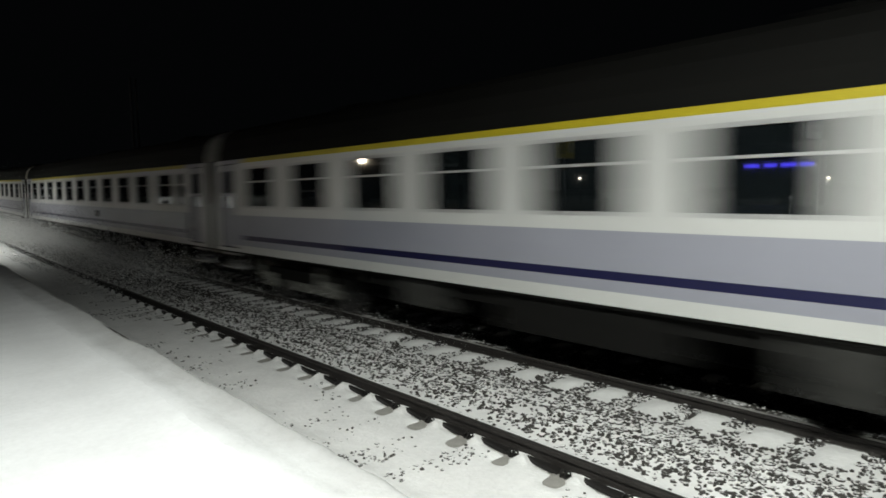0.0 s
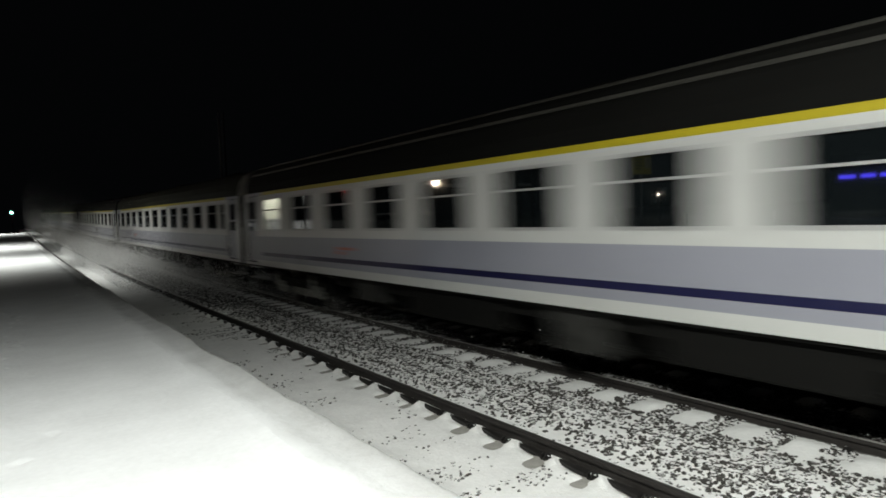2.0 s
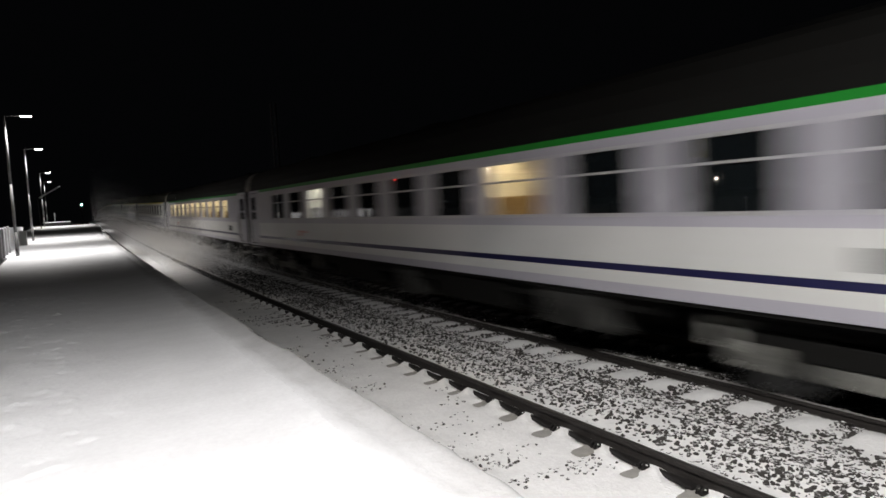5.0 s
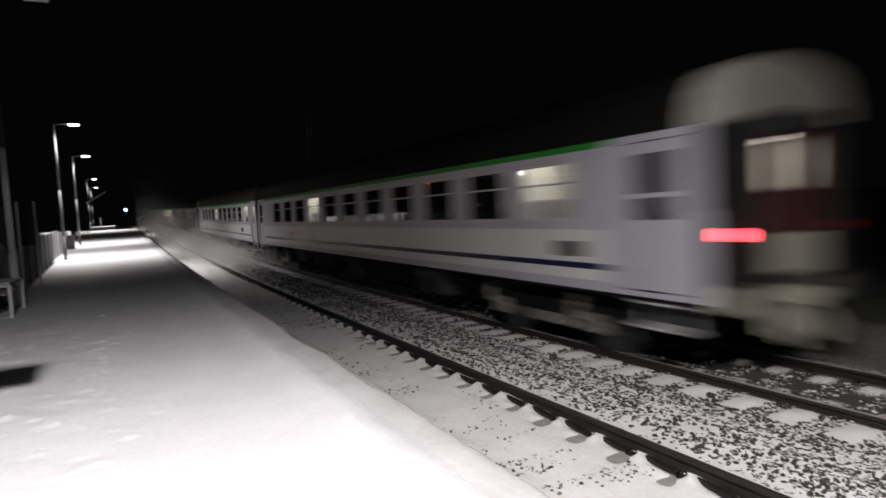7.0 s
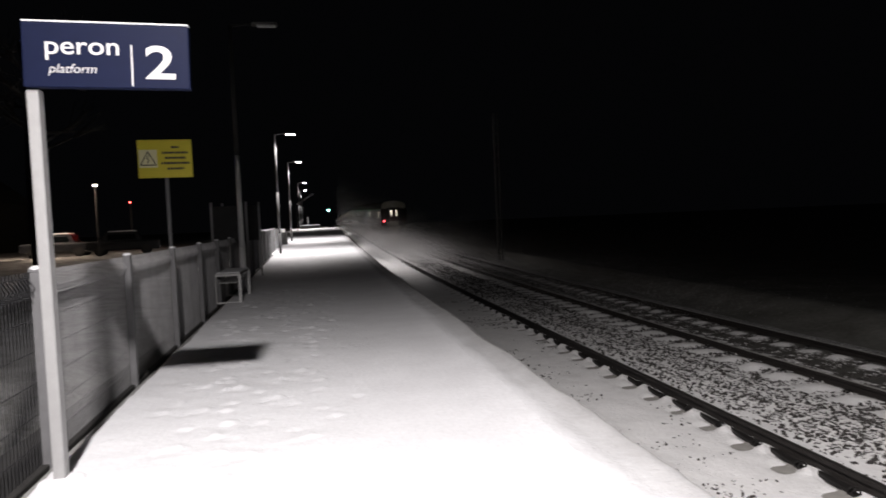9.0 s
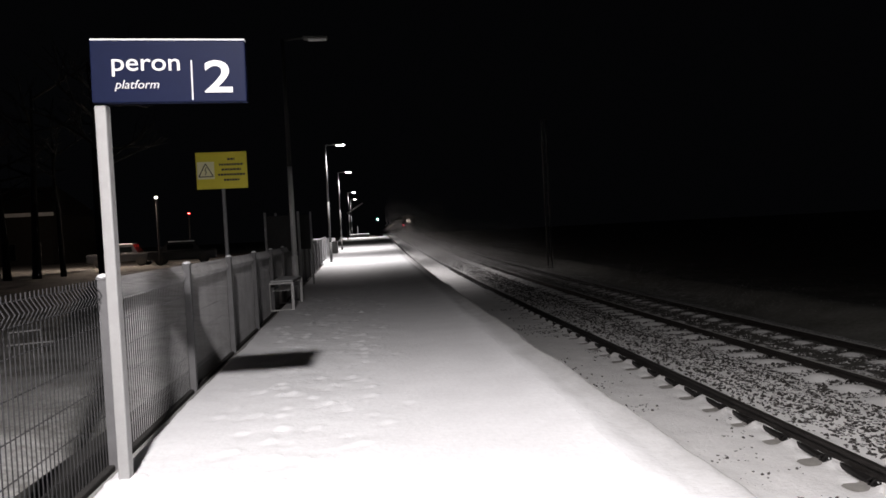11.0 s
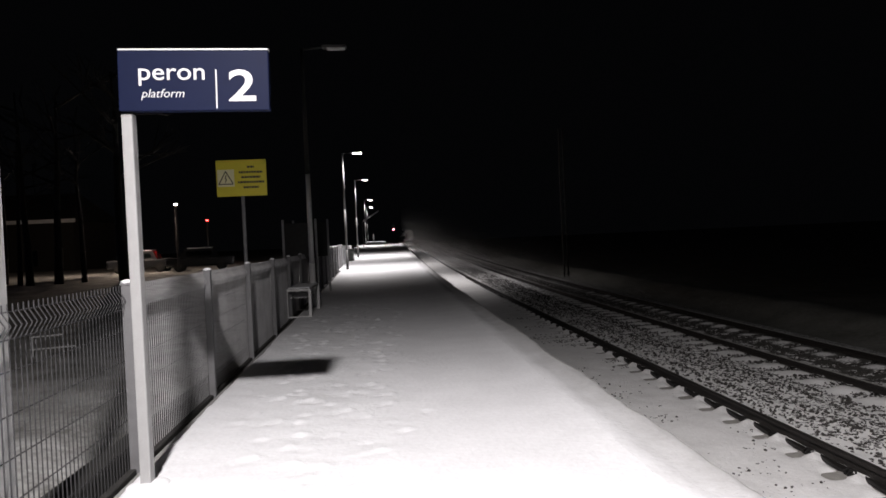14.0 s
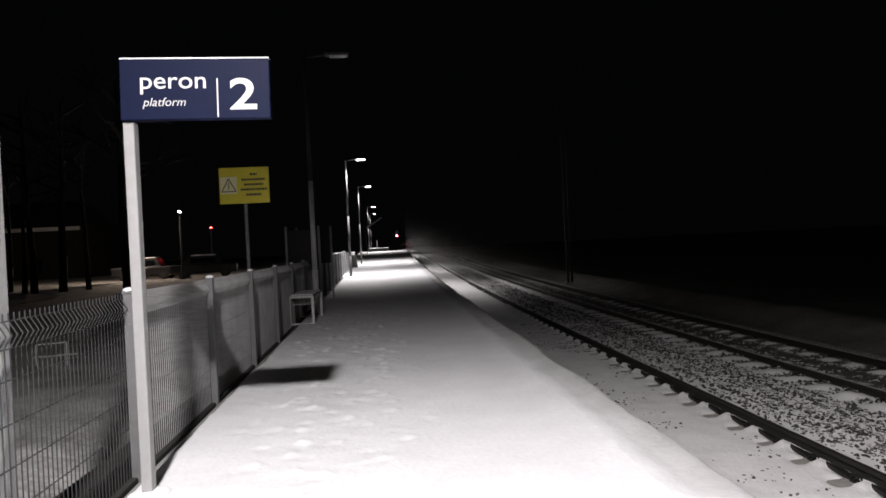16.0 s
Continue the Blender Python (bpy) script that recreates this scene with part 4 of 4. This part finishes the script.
platform_sign()
warning_sign()
for lx, ly in LAMPS:
    lamp_post(lx, ly, LAMP_LIT, "slim steel platform lamp, lit white, above the snow")
lamp_post(-2.0, 15.6, LAMP_DEAD, "slim steel platform lamp, unlit, beside the bench")
lamp_post(KEY[0] - 0.85, KEY[1], LAMP_LIT, "slim steel platform lamp, lit white, over bright snow")

# tall pale post by the fence
bm = bmesh.new()
block(bm, -0.045, 0.045, -0.045, 0.045, -0.3, 3.6, bevel=0.006)
near_post = part("steel_post", bm, GREY_POST, None, "tall weathered grey square post beside the fence")
near_post.location = (-2.085, 3.34, 0)
tagged(near_post, category="post")


# ---- fence ----
def fence_panel_mesh(length, mat, r):
    bm = bmesh.new()
    n = int(length / 0.05)
    for k in range(1, n):
        y = k * length / n
        for (xa, za), (xb, zb) in (((0, -0.12), (0, 1.12)), ((0, 1.12), (0.04, 1.19)), ((0.04, 1.19), (0, 1.26)), ((0, 1.26), (0, 1.3))):
            v = [bm.verts.new((xa + dx, y + dy, za)) for dx, dy in ((-r, -r), (r, -r), (r, r), (-r, r))]
            w = [bm.verts.new((xb + dx, y + dy, zb)) for dx, dy in ((-r, -r), (r, -r), (r, r), (-r, r))]
            for i in range(4):
                bm.faces.new((v[i], v[(i + 1) % 4], w[(i + 1) % 4], w[i]))
    for z in (-0.1, 0.1, 0.3, 0.52, 0.74, 0.96, 1.12, 1.26):
        block(bm, -0.006, 0.0, 0.02, length - 0.02, z - 0.003, z + 0.003)
    return finish("wire_panel", bm, mat)


PANEL = 2.26
# Two nearest panels get dark wire, the rest a paler and thicker one.
DARK_WIRE_PANEL, PALE_WIRE_PANEL = fence_panel_mesh(PANEL, FENCE_WIRE, 0.0027), fence_panel_mesh(PANEL, FENCE_PALE, 0.0036)
bm = bmesh.new()
block(bm, -0.035, 0.035, -0.035, 0.035, -0.9, 1.3, bevel=0.006)
block(bm, -0.039, 0.039, -0.039, 0.039, 1.3, 1.318)
FENCE_POST = finish("fence_post", bm, FENCE_GREY)
bm = bmesh.new()
block(bm, -0.03, 0.03, 0.0, PANEL, -0.5, -0.06, bevel=0.01)
PLINTH = finish("plinth_slab", bm, DARK_KERB)
bm = bmesh.new()
bmesh.ops.create_icosphere(bm, subdivisions=2, radius=0.045, matrix=Matrix.Translation((0, 0, 1.322)) @ Matrix.Diagonal((1, 1, 0.5, 1)))
POST_SNOW = finish("snow_cap", bm, SNOW, True)
bm = bmesh.new()
block(bm, -0.045, 0.045, 0.008, PANEL / 2 - 0.008, -0.3, -0.07, bevel=0.012)
KERB_BLOCK = finish("kerb_block", bm, SLAB)
fence = tagged(new("wire_fence"), "grey welded wire mesh fence on square posts along the platform", "fence")
turn = math.degrees(math.atan(0.03))
for k in range(-2, 16):
    y = 4.78 + PANEL * k
    x = FENCE_X(y)
    post = mesh_ob("fence_post", FENCE_POST, fence, pose(x, y, rise(y), 0, 0, turn))
    mesh_ob("snow_cap", POST_SNOW, post)
    mesh_ob("wire_panel", PALE_WIRE_PANEL if k >= 0 else DARK_WIRE_PANEL, fence, pose(x - 0.04, y, rise(y), 0, 0, turn), "paler wire mesh" if k >= 0 else "")
    mesh_ob("plinth_slab", PLINTH, fence, pose(x - 0.02, y, rise(y), 0, 0, turn))
    for half in (0.0, PANEL / 2):
        mesh_ob("kerb_block", KERB_BLOCK, fence, pose(FENCE_X(y + half) + 0.085, y + half, rise(y), 0, 0, turn))


# ---- bench ----
def bench(x, y):
    root = tagged(new("bench"), "grey steel and slat bench with snow on its seat", "bench")
    root.location = (x, y, 0)
    for yy in (0.0, 1.55):
        bm = bmesh.new()
        for xx in (0.0, 0.5):
            block(bm, xx - 0.03, xx + 0.03, yy - 0.03, yy + 0.03, 0.0, 0.6, bevel=0.006)
        block(bm, -0.02, 0.52, yy - 0.025, yy + 0.025, 0.575, 0.62, bevel=0.005)
        block(bm, 0.0, 0.5, yy - 0.02, yy + 0.02, 0.0, 0.03)
        part("side_frame", bm, PALE_PAINT, root)
        bm = bmesh.new()
        rod(bm, (0.0, yy, 0.5), (-0.15, yy, 1.06), 0.02, sides=8)
        part("back_strut", bm, GALV, root)
    for k in range(5):
        boxpart("seat_slat", (0.03 + k * 0.1, 0.11 + k * 0.1, 0.03, 1.52, 0.585, 0.612), BENCH_WOOD, root, bevel=0.006)
        boxpart("rack_slat", (0.08 + k * 0.075, 0.11 + k * 0.075, 0.03, 1.52, 0.42, 0.44), PALE_PAINT, root, "lower steel rack bar")
    for k in range(4):
        boxpart("back_slat", (-0.085 - k * 0.024, -0.06 - k * 0.024, 0.0, 1.55, 0.64 + k * 0.1, 0.72 + k * 0.1), BENCH_DARK, root, bevel=0.006)
    bm = bmesh.new()
    block(bm, 0.03, 0.5, 0.05, 1.5, 0.621, 0.655, bevel=0.015)
    part("snow_layer", bm, SNOW, root)


bench(-2.33, 13.6)

# screens and boards farther along the platform
for k, (x, y, w, z0, z1) in enumerate(((-2.55, 17.6, 0.9, 0.3, 2.2), (-2.6, 20.5, 1.1, 0.3, 2.3))):
    root = tagged(new("notice_board"), "dark glazed timetable board on two steel legs", "notice board", group="notice boards")
    root.location = (x, y, 0)
    for s in (-1, 1):
        boxpart("leg", (s * w / 2 - 0.03, s * w / 2 + 0.03, -0.03, 0.03, -0.05, z1 + 0.1), GALV, root, bevel=0.005)
    boxpart("panel", (-w / 2 + 0.03, w / 2 - 0.03, -0.025, 0.025, z0 + 0.9, z1), DARK_STEEL, root, bevel=0.005)
wall = tagged(new("parapet"), "white rendered parapet wall beside the platform", "wall", kind="structure")
boxpart("wall_panel", (-3.3, -3.1, 34.0, 50.0, -0.4, 1.5), SNOW, wall, bevel=0.03)
boxpart("end_pier", (-3.1, -2.7, 46.0, 46.4, -0.2, 1.25), SLAB, wall, bevel=0.03)

# snow-topped barrier at the platform's end, raised crossing boom, signal
root = tagged(new("end_barrier"), "snow-topped dark barrier across the end of the platform", "barrier")
root.location = (-2.55, 90.5, rise(90.5))
for x in (-0.9, 0.45, 1.8):
    boxpart("post", (x - 0.05, x + 0.05, -0.05, 0.05, -0.6, 0.42), RUBBER, root)
boxpart("rail_board", (-0.95, 1.85, -0.06, -0.05, -0.1, 0.4), RUBBER, root)
boxpart("snow_top", (-1.0, 1.9, -0.12, 0.12, 0.42, 0.5), SNOW, root, bevel=0.03)
boxpart("marker", (0.2, 0.34, -0.05, 0.05, 0.5, 1.6), LAMP_STEEL, root)
root = tagged(new("crossing_boom"), "raised white level crossing boom lit by the lamps", "barrier boom")
root.location = (-3.35, 80.5, 0)
boxpart("pedestal", (-0.25, 0.25, -0.2, 0.2, -0.9, 1.0), DARK_STEEL, root, bevel=0.02)
bm = bmesh.new()
rod(bm, (0, 0, 1.0), (-0.1, 0, 4.4), 0.05)
part("mast", bm, DARK_STEEL, root)
bm = bmesh.new()
rod(bm, (0.05, 0, 4.5), (2.1, 0, 5.75), 0.07, 0.05)
part("boom", bm, SIGN_WHITE, root)

signal = tagged(new("railway_signal"), "colour light railway signal beside the far track", "railway signal")
signal.location = (1.0, 138.0, 0)
bm = bmesh.new()
rod(bm, (0, 0.1, -0.95), (0, 0.1, 6.0), 0.07)
part("mast", bm, DARK_STEEL, signal)
boxpart("head", (-0.32, 0.32, 0.0, 0.2, 4.2, 5.5), DARK_STEEL, signal, bevel=0.04)
for z, m, lab in ((5.05, SIG_GREEN, "green lens"), (4.55, SIG_RED, "red lens")):
    bm = bmesh.new()
    rod(bm, (0, 0.0, z), (0, -0.05, z), 0.17, sides=16)
    part("lens", bm, m, signal, lab)
# Added plate, no real signal part: it covers one glowing lens at a time.
shutter = boxpart("added_lens_cover", (-0.25, 0.25, -0.12, -0.1, -0.24, 0.24), DARK_STEEL, signal, "added dark plate that hides whichever lens is off")

# ---- right side: line mast ----
root = tagged(new("line_mast"), "dark lattice line mast standing beyond the tracks", "mast")
root.location = (9.9, 34.5, 0)
for sx in (-0.12, 0.12):
    boxpart("upright", (sx - 0.04, sx + 0.04, -0.06, 0.06, -1.1, 7.6), DARK_STEEL, root)
bm = bmesh.new()
rod(bm, (-0.12, 0, -0.9), (0.12, 0, -0.6), 0.015, sides=6)
LACING = finish("lacing_bar", bm, DARK_STEEL)
for k in range(14):
    mesh_ob("lacing_bar", LACING, root, pose(0, 0, k * 0.6))
boxpart("footing", (-0.35, 0.35, -0.35, 0.35, -1.2, -0.85), SLAB, root, bevel=0.03)


# ---- the yard beyond the fence ----
def tree(x, y, h, r, seed):
    rr = random.Random(seed)
    root = tagged(new("bare_tree"), "dark bare winter tree standing in the snowy yard", "tree", group="yard trees")
    root.location = (x, y, 0.2)
    bm = bmesh.new()
    lean = rr.uniform(-0.25, 0.25)
    p = Vector((0, 0, 0))
    for k in range(5):
        q = Vector((lean * (k + 1) * 0.25 + rr.uniform(-0.05, 0.05), rr.uniform(-0.05, 0.05), h * (k + 1) / 5))
        rod(bm, p, q, r * (1 - k * 0.16), r * (1 - (k + 1) * 0.16), sides=9)
        p = q
    part("trunk", bm, BARK, root, "", True)
    bm = bmesh.new()

    def limb(a, d, length, rad, depth):
        b = a + d * length
        rod(bm, a, b, rad, rad * 0.6, sides=5)
        if depth:
            for _ in range(3):
                nd = (d + Vector((rr.uniform(-1, 1), rr.uniform(-1, 1), rr.uniform(-0.2, 0.7))) * 0.8).normalized()
                limb(a + d * length * rr.uniform(0.5, 1), nd, length * 0.6, rad * 0.5, depth - 1)
    for k in range(8):
        z = h * rr.uniform(0.45, 0.98)
        an = rr.uniform(0, 6.28)
        limb(Vector((lean * z / h, 0, z)), Vector((math.cos(an), math.sin(an), rr.uniform(0.1, 0.8))).normalized(), h * 0.22, r * 0.35, 2)
    part("crown", bm, BARK, root)


for i, (x, y, h, r) in enumerate(((-17.6, 31.0, 8, 0.2), (-16.6, 30.0, 9, 0.28), (-15.6, 30.5, 9, 0.33), (-14.9, 31.5, 8, 0.22), (-12.6, 30.5, 10, 0.42), (-19.4, 33.0, 7, 0.18), (-11.9, 29.5, 9, 0.3))):
    tree(x, y, h, r * 0.62, i)

root = tagged(new("station_building"), "dark low building with a pale snowy eave behind the trees", "building")
root.location = (-36.0, 64.0, -0.6)
boxpart("wall", (-8.0, 6.4, -3, 6, 0.0, 5.6), PLASTER, root)
bm = bmesh.new()
v = [bm.verts.new(p) for p in ((-8.6, -3.9, 5.6), (7.0, -3.9, 5.6), (7.0, 6.6, 5.6), (-8.6, 6.6, 5.6), (-6.0, 1.4, 8.6), (5.0, 1.4, 8.6))]
for f in ((0, 1, 5, 4), (1, 2, 5), (2, 3, 4, 5), (3, 0, 4), (3, 2, 1, 0)):
    bm.faces.new([v[i] for i in f])
part("roof", bm, DARK_STEEL, root)
boxpart("eave", (-8.7, 7.1, -4.05, -3.9, 5.4, 5.75), SNOW, root, "pale snow-lined eave", 0.03)
for x in (-5.0, -1.2, 2.6):
    win = boxpart("window", (x - 0.6, x + 0.6, -3.04, -2.99, 1.4, 3.0), DARK_STEEL, root)
    boxpart("pane", (x - 0.53, x + 0.53, -3.05, -3.041, 1.47, 2.93), DARK_PANE, win)

# lit shop sign across the yard, out of view, mirrored in the coach windows
root = tagged(new("shop_sign"), "blue neon shop sign on a dark wall across the yard", "neon sign")
root.location = (-30.0, 15.0, 0)
boxpart("backing", (-0.2, 0.0, -2.6, 2.6, -0.6, 4.2), PLASTER, root)
for y0, y1 in ((-2.0, -1.2), (-1.0, -0.1), (0.15, 0.9), (1.2, 2.1)):
    boxpart("tube", (0.02, 0.07, y0, y1, 2.75, 2.95), NEON, root, "glowing blue tube")


def street_lamp(x, y, h, glow):
    root = tagged(new("street_lamp"), "distant street lamp glowing warm over the yard", "street lamp", group="street lamps")
    root.location = (x, y, 0.25)
    h -= 0.85
    bm = bmesh.new()
    rod(bm, (0, 0, -0.1), (0, 0, h), 0.07, 0.045)
    part("pole", bm, DARK_STEEL, root)
    bm = bmesh.new()
    bmesh.ops.create_icosphere(bm, subdivisions=2, radius=0.08, matrix=Matrix.Translation((0, 0, h)) @ Matrix.Diagonal((1, 1, 0.7, 1)))
    part("globe", bm, glow, root, "", True)


for x, y, h in ((-13.25, 40.0, 5.15), (-16.2, 57.0, 4.9), (-17.3, 42.0, 4.85), (-34.0, 32.9, 3.1), (-34.0, 16.8, 2.6), (-34.0, 13.4, 2.6)):
    street_lamp(x, y, h, RED_GLOW if y == 57.0 else STREET_GLOW)


def car(x, y, rz):
    root = tagged(new("parked_car"), "dark parked car dusted with snow in the yard", "car", group="parked cars")
    root.matrix_basis = pose(x, y, 0.29, 0, 0, rz)
    bm = bmesh.new()
    block(bm, -2.1, 2.1, -0.88, 0.88, 0.3, 0.9, bevel=0.12)
    cab = block(bm, -1.3, 1.1, -0.76, 0.76, 0.88, 1.45)
    for v in cab:
        if v.co.z > 1.2:
            v.co.x *= 0.7
            v.co.y *= 0.85
    part("body", bm, CAR_PAINT, root)
    bm = bmesh.new()
    block(bm, -0.8, 0.72, -0.6, 0.6, 1.455, 1.52, bevel=0.03)
    part("snow_on_roof", bm, SNOW, root)
    for sy in (-1, 1):
        boxpart("side_glass", (-0.85, 0.7, sy * 0.755 - 0.006, sy * 0.755 + 0.006, 0.98, 1.3), DARK_PANE, root)
    for wx in (-1.3, 1.3):
        for sy in (-1, 1):
            bm = bmesh.new()
            rod(bm, (wx, sy * 0.72, 0.31), (wx, sy * 0.9, 0.31), 0.31, sides=18)
            wheel = part("wheel", bm, RUBBER, root)
            bm = bmesh.new()
            rod(bm, (wx, sy * 0.9, 0.31), (wx, sy * 0.912, 0.31), 0.19, sides=14)
            part("rim", bm, DARK_STEEL, wheel)


car(-12.6, 42.5, 12)
car(-16.9, 44.0, 5)

# low white railing in the yard
root = tagged(new("yard_railing"), "low white tubular railing in the snowy yard", "railing")
root.location = (-6.42, 11.5, -0.4)
bm = bmesh.new()
for a, b in (((0, 0, 0), (0, 0, 0.55)), ((0, 0, 0.55), (0.42, 0.2, 0.55)), ((0.42, 0.2, 0.55), (0.42, 0.2, 0)), ((-0.05, 0, 0.33), (0.62, 0.2, 0.33))):
    rod(bm, a, b, 0.014, sides=8)
part("tube_frame", bm, SIGN_WHITE, root)


# ---- snow whirled up by the train ----
def flakes(name, count, place, size, seed, label):
    r = np.random.default_rng(seed)
    c = place(r, count)
    a, b = r.normal(0, 1, (count, 3)), r.normal(0, 1, (count, 3))
    a /= np.linalg.norm(a, axis=1)[:, None]
    b /= np.linalg.norm(b, axis=1)[:, None]
    c[:, 2] += rise(c[:, 1])
    s = size * r.uniform(0.6, 1.5, (count, 1))
    verts = np.stack([c + a * s, c + b * s, c - (a + b) * s * 0.5], 1).reshape(-1, 3)
    me = bpy.data.meshes.new(name)
    me.from_pydata(verts.tolist(), [], np.arange(count * 3).reshape(-1, 3).tolist())
    me.materials.append(FLAKE)
    return tagged(mesh_ob(name, me), label, "blown snow", kind="stuff")


def low_drift(r, n):
    y = 21 + r.gamma(2.0, 18, n).clip(0, 100)
    x = r.normal(5.5, 1.1, n).clip(3.4, 9.0)
    puff = 0.5 + 0.5 * np.sin(y * 0.35 + x) * np.sin(y * 0.13)
    return np.stack([x, y, -0.87 + np.abs(r.normal(0, 0.75, n)) * (0.35 + puff) * (0.8 + (y - 21) / 75)], -1)


def wake(r, n):
    y = -4 - r.gamma(1.5, 5, n).clip(0, 20)
    x = (X_T2 + r.normal(0, 0.8, n) * (1 + (-y) / 60)).clip(4.7, 10)
    puff = 0.5 + 0.5 * np.sin(y * 0.5) * np.sin(y * 0.17 + x * 0.7)
    return np.stack([x, y, -0.87 + np.abs(r.normal(0, 0.6, n)) * (0.5 + puff) * (0.9 + (-y) / 80)], -1)


def late_haze(r, n):
    y = 9 + r.gamma(2.2, 14, n).clip(0, 95)
    puff = 0.6 + 0.4 * np.sin(y * 0.31) * np.sin(y * 0.11 + 1)
    return np.stack([6.3 + np.abs(r.normal(0, 3.0, n)), y, -0.95 + np.abs(r.normal(0, 0.8, n)) * puff * (0.7 + (y - 9) / 45)], -1)


def far_mist(r, n):
    y = r.uniform(36, 125, n)
    return np.stack([2.3 + np.abs(r.normal(0, 3.8, n)).clip(0, 20), y, -0.9 + np.abs(r.normal(0, 1.2, n)) * (0.5 + (y - 36) / 36)], -1)


DRIFT = flakes("snow_drift", 240000, low_drift, 0.018, 31, "powder snow streaming low along the rails")
WAKE = flakes("snow_wake", 22000, wake, 0.010, 32, "powder snow whirled up behind the last coach")
MIST = flakes("snow_mist", 300000, far_mist, 0.011, 34, "fine snow mist hanging over the far end of the line")
HAZE = flakes("snow_haze", 150000, late_haze, 0.0078, 33, "fine powder snow settling beyond the far track")


def motions():
    clock = np.arange(0, 16.01, 0.25)
    rear = np.interp(clock, [t for t, y in TRAIN_ROWS], [y for t, y in TRAIN_ROWS])
    for i, c in enumerate(TRAIN):
        rows = []
        for t, y in zip(clock, rear + COACH * i):
            low, high = float(rise(y)), float(rise(y + COACH))
            rows.append((float(t), pose(X_T2, y, TOR + low, math.degrees(math.atan2(high - low, COACH)))))
        walk(c, rows)
    walk(WAKE, [(float(t), pose(0, y, float(rise(y - 10)))) for t, y in zip(clock, rear)])
    walk(DRIFT, [(0.0, pose(0, -6, 0)), (9.0, pose(0, 8, 0.0)), (12.0, pose(0, 12, -0.7)), (16.0, pose(0, 15, -1.3))])
    walk(HAZE, [(0.0, pose(-0.3, -4, 0)), (7.0, pose(-0.2, 0, 0)), (10.0, pose(0.2, 3, 0.05)), (16.0, pose(0.8, 8, -0.75))])
    walk(MIST, [(0.0, pose(0, -3, -0.3)), (8.0, pose(0, 0, 0)), (16.0, pose(0.3, 5, -0.2))])
    walk(shutter, [(0.0, pose(0, 0, 4.55)), (11.75, pose(0, 0, 4.55)), (11.92, pose(0, 0, 5.05)), (16.0, pose(0, 0, 5.05))])


motions()
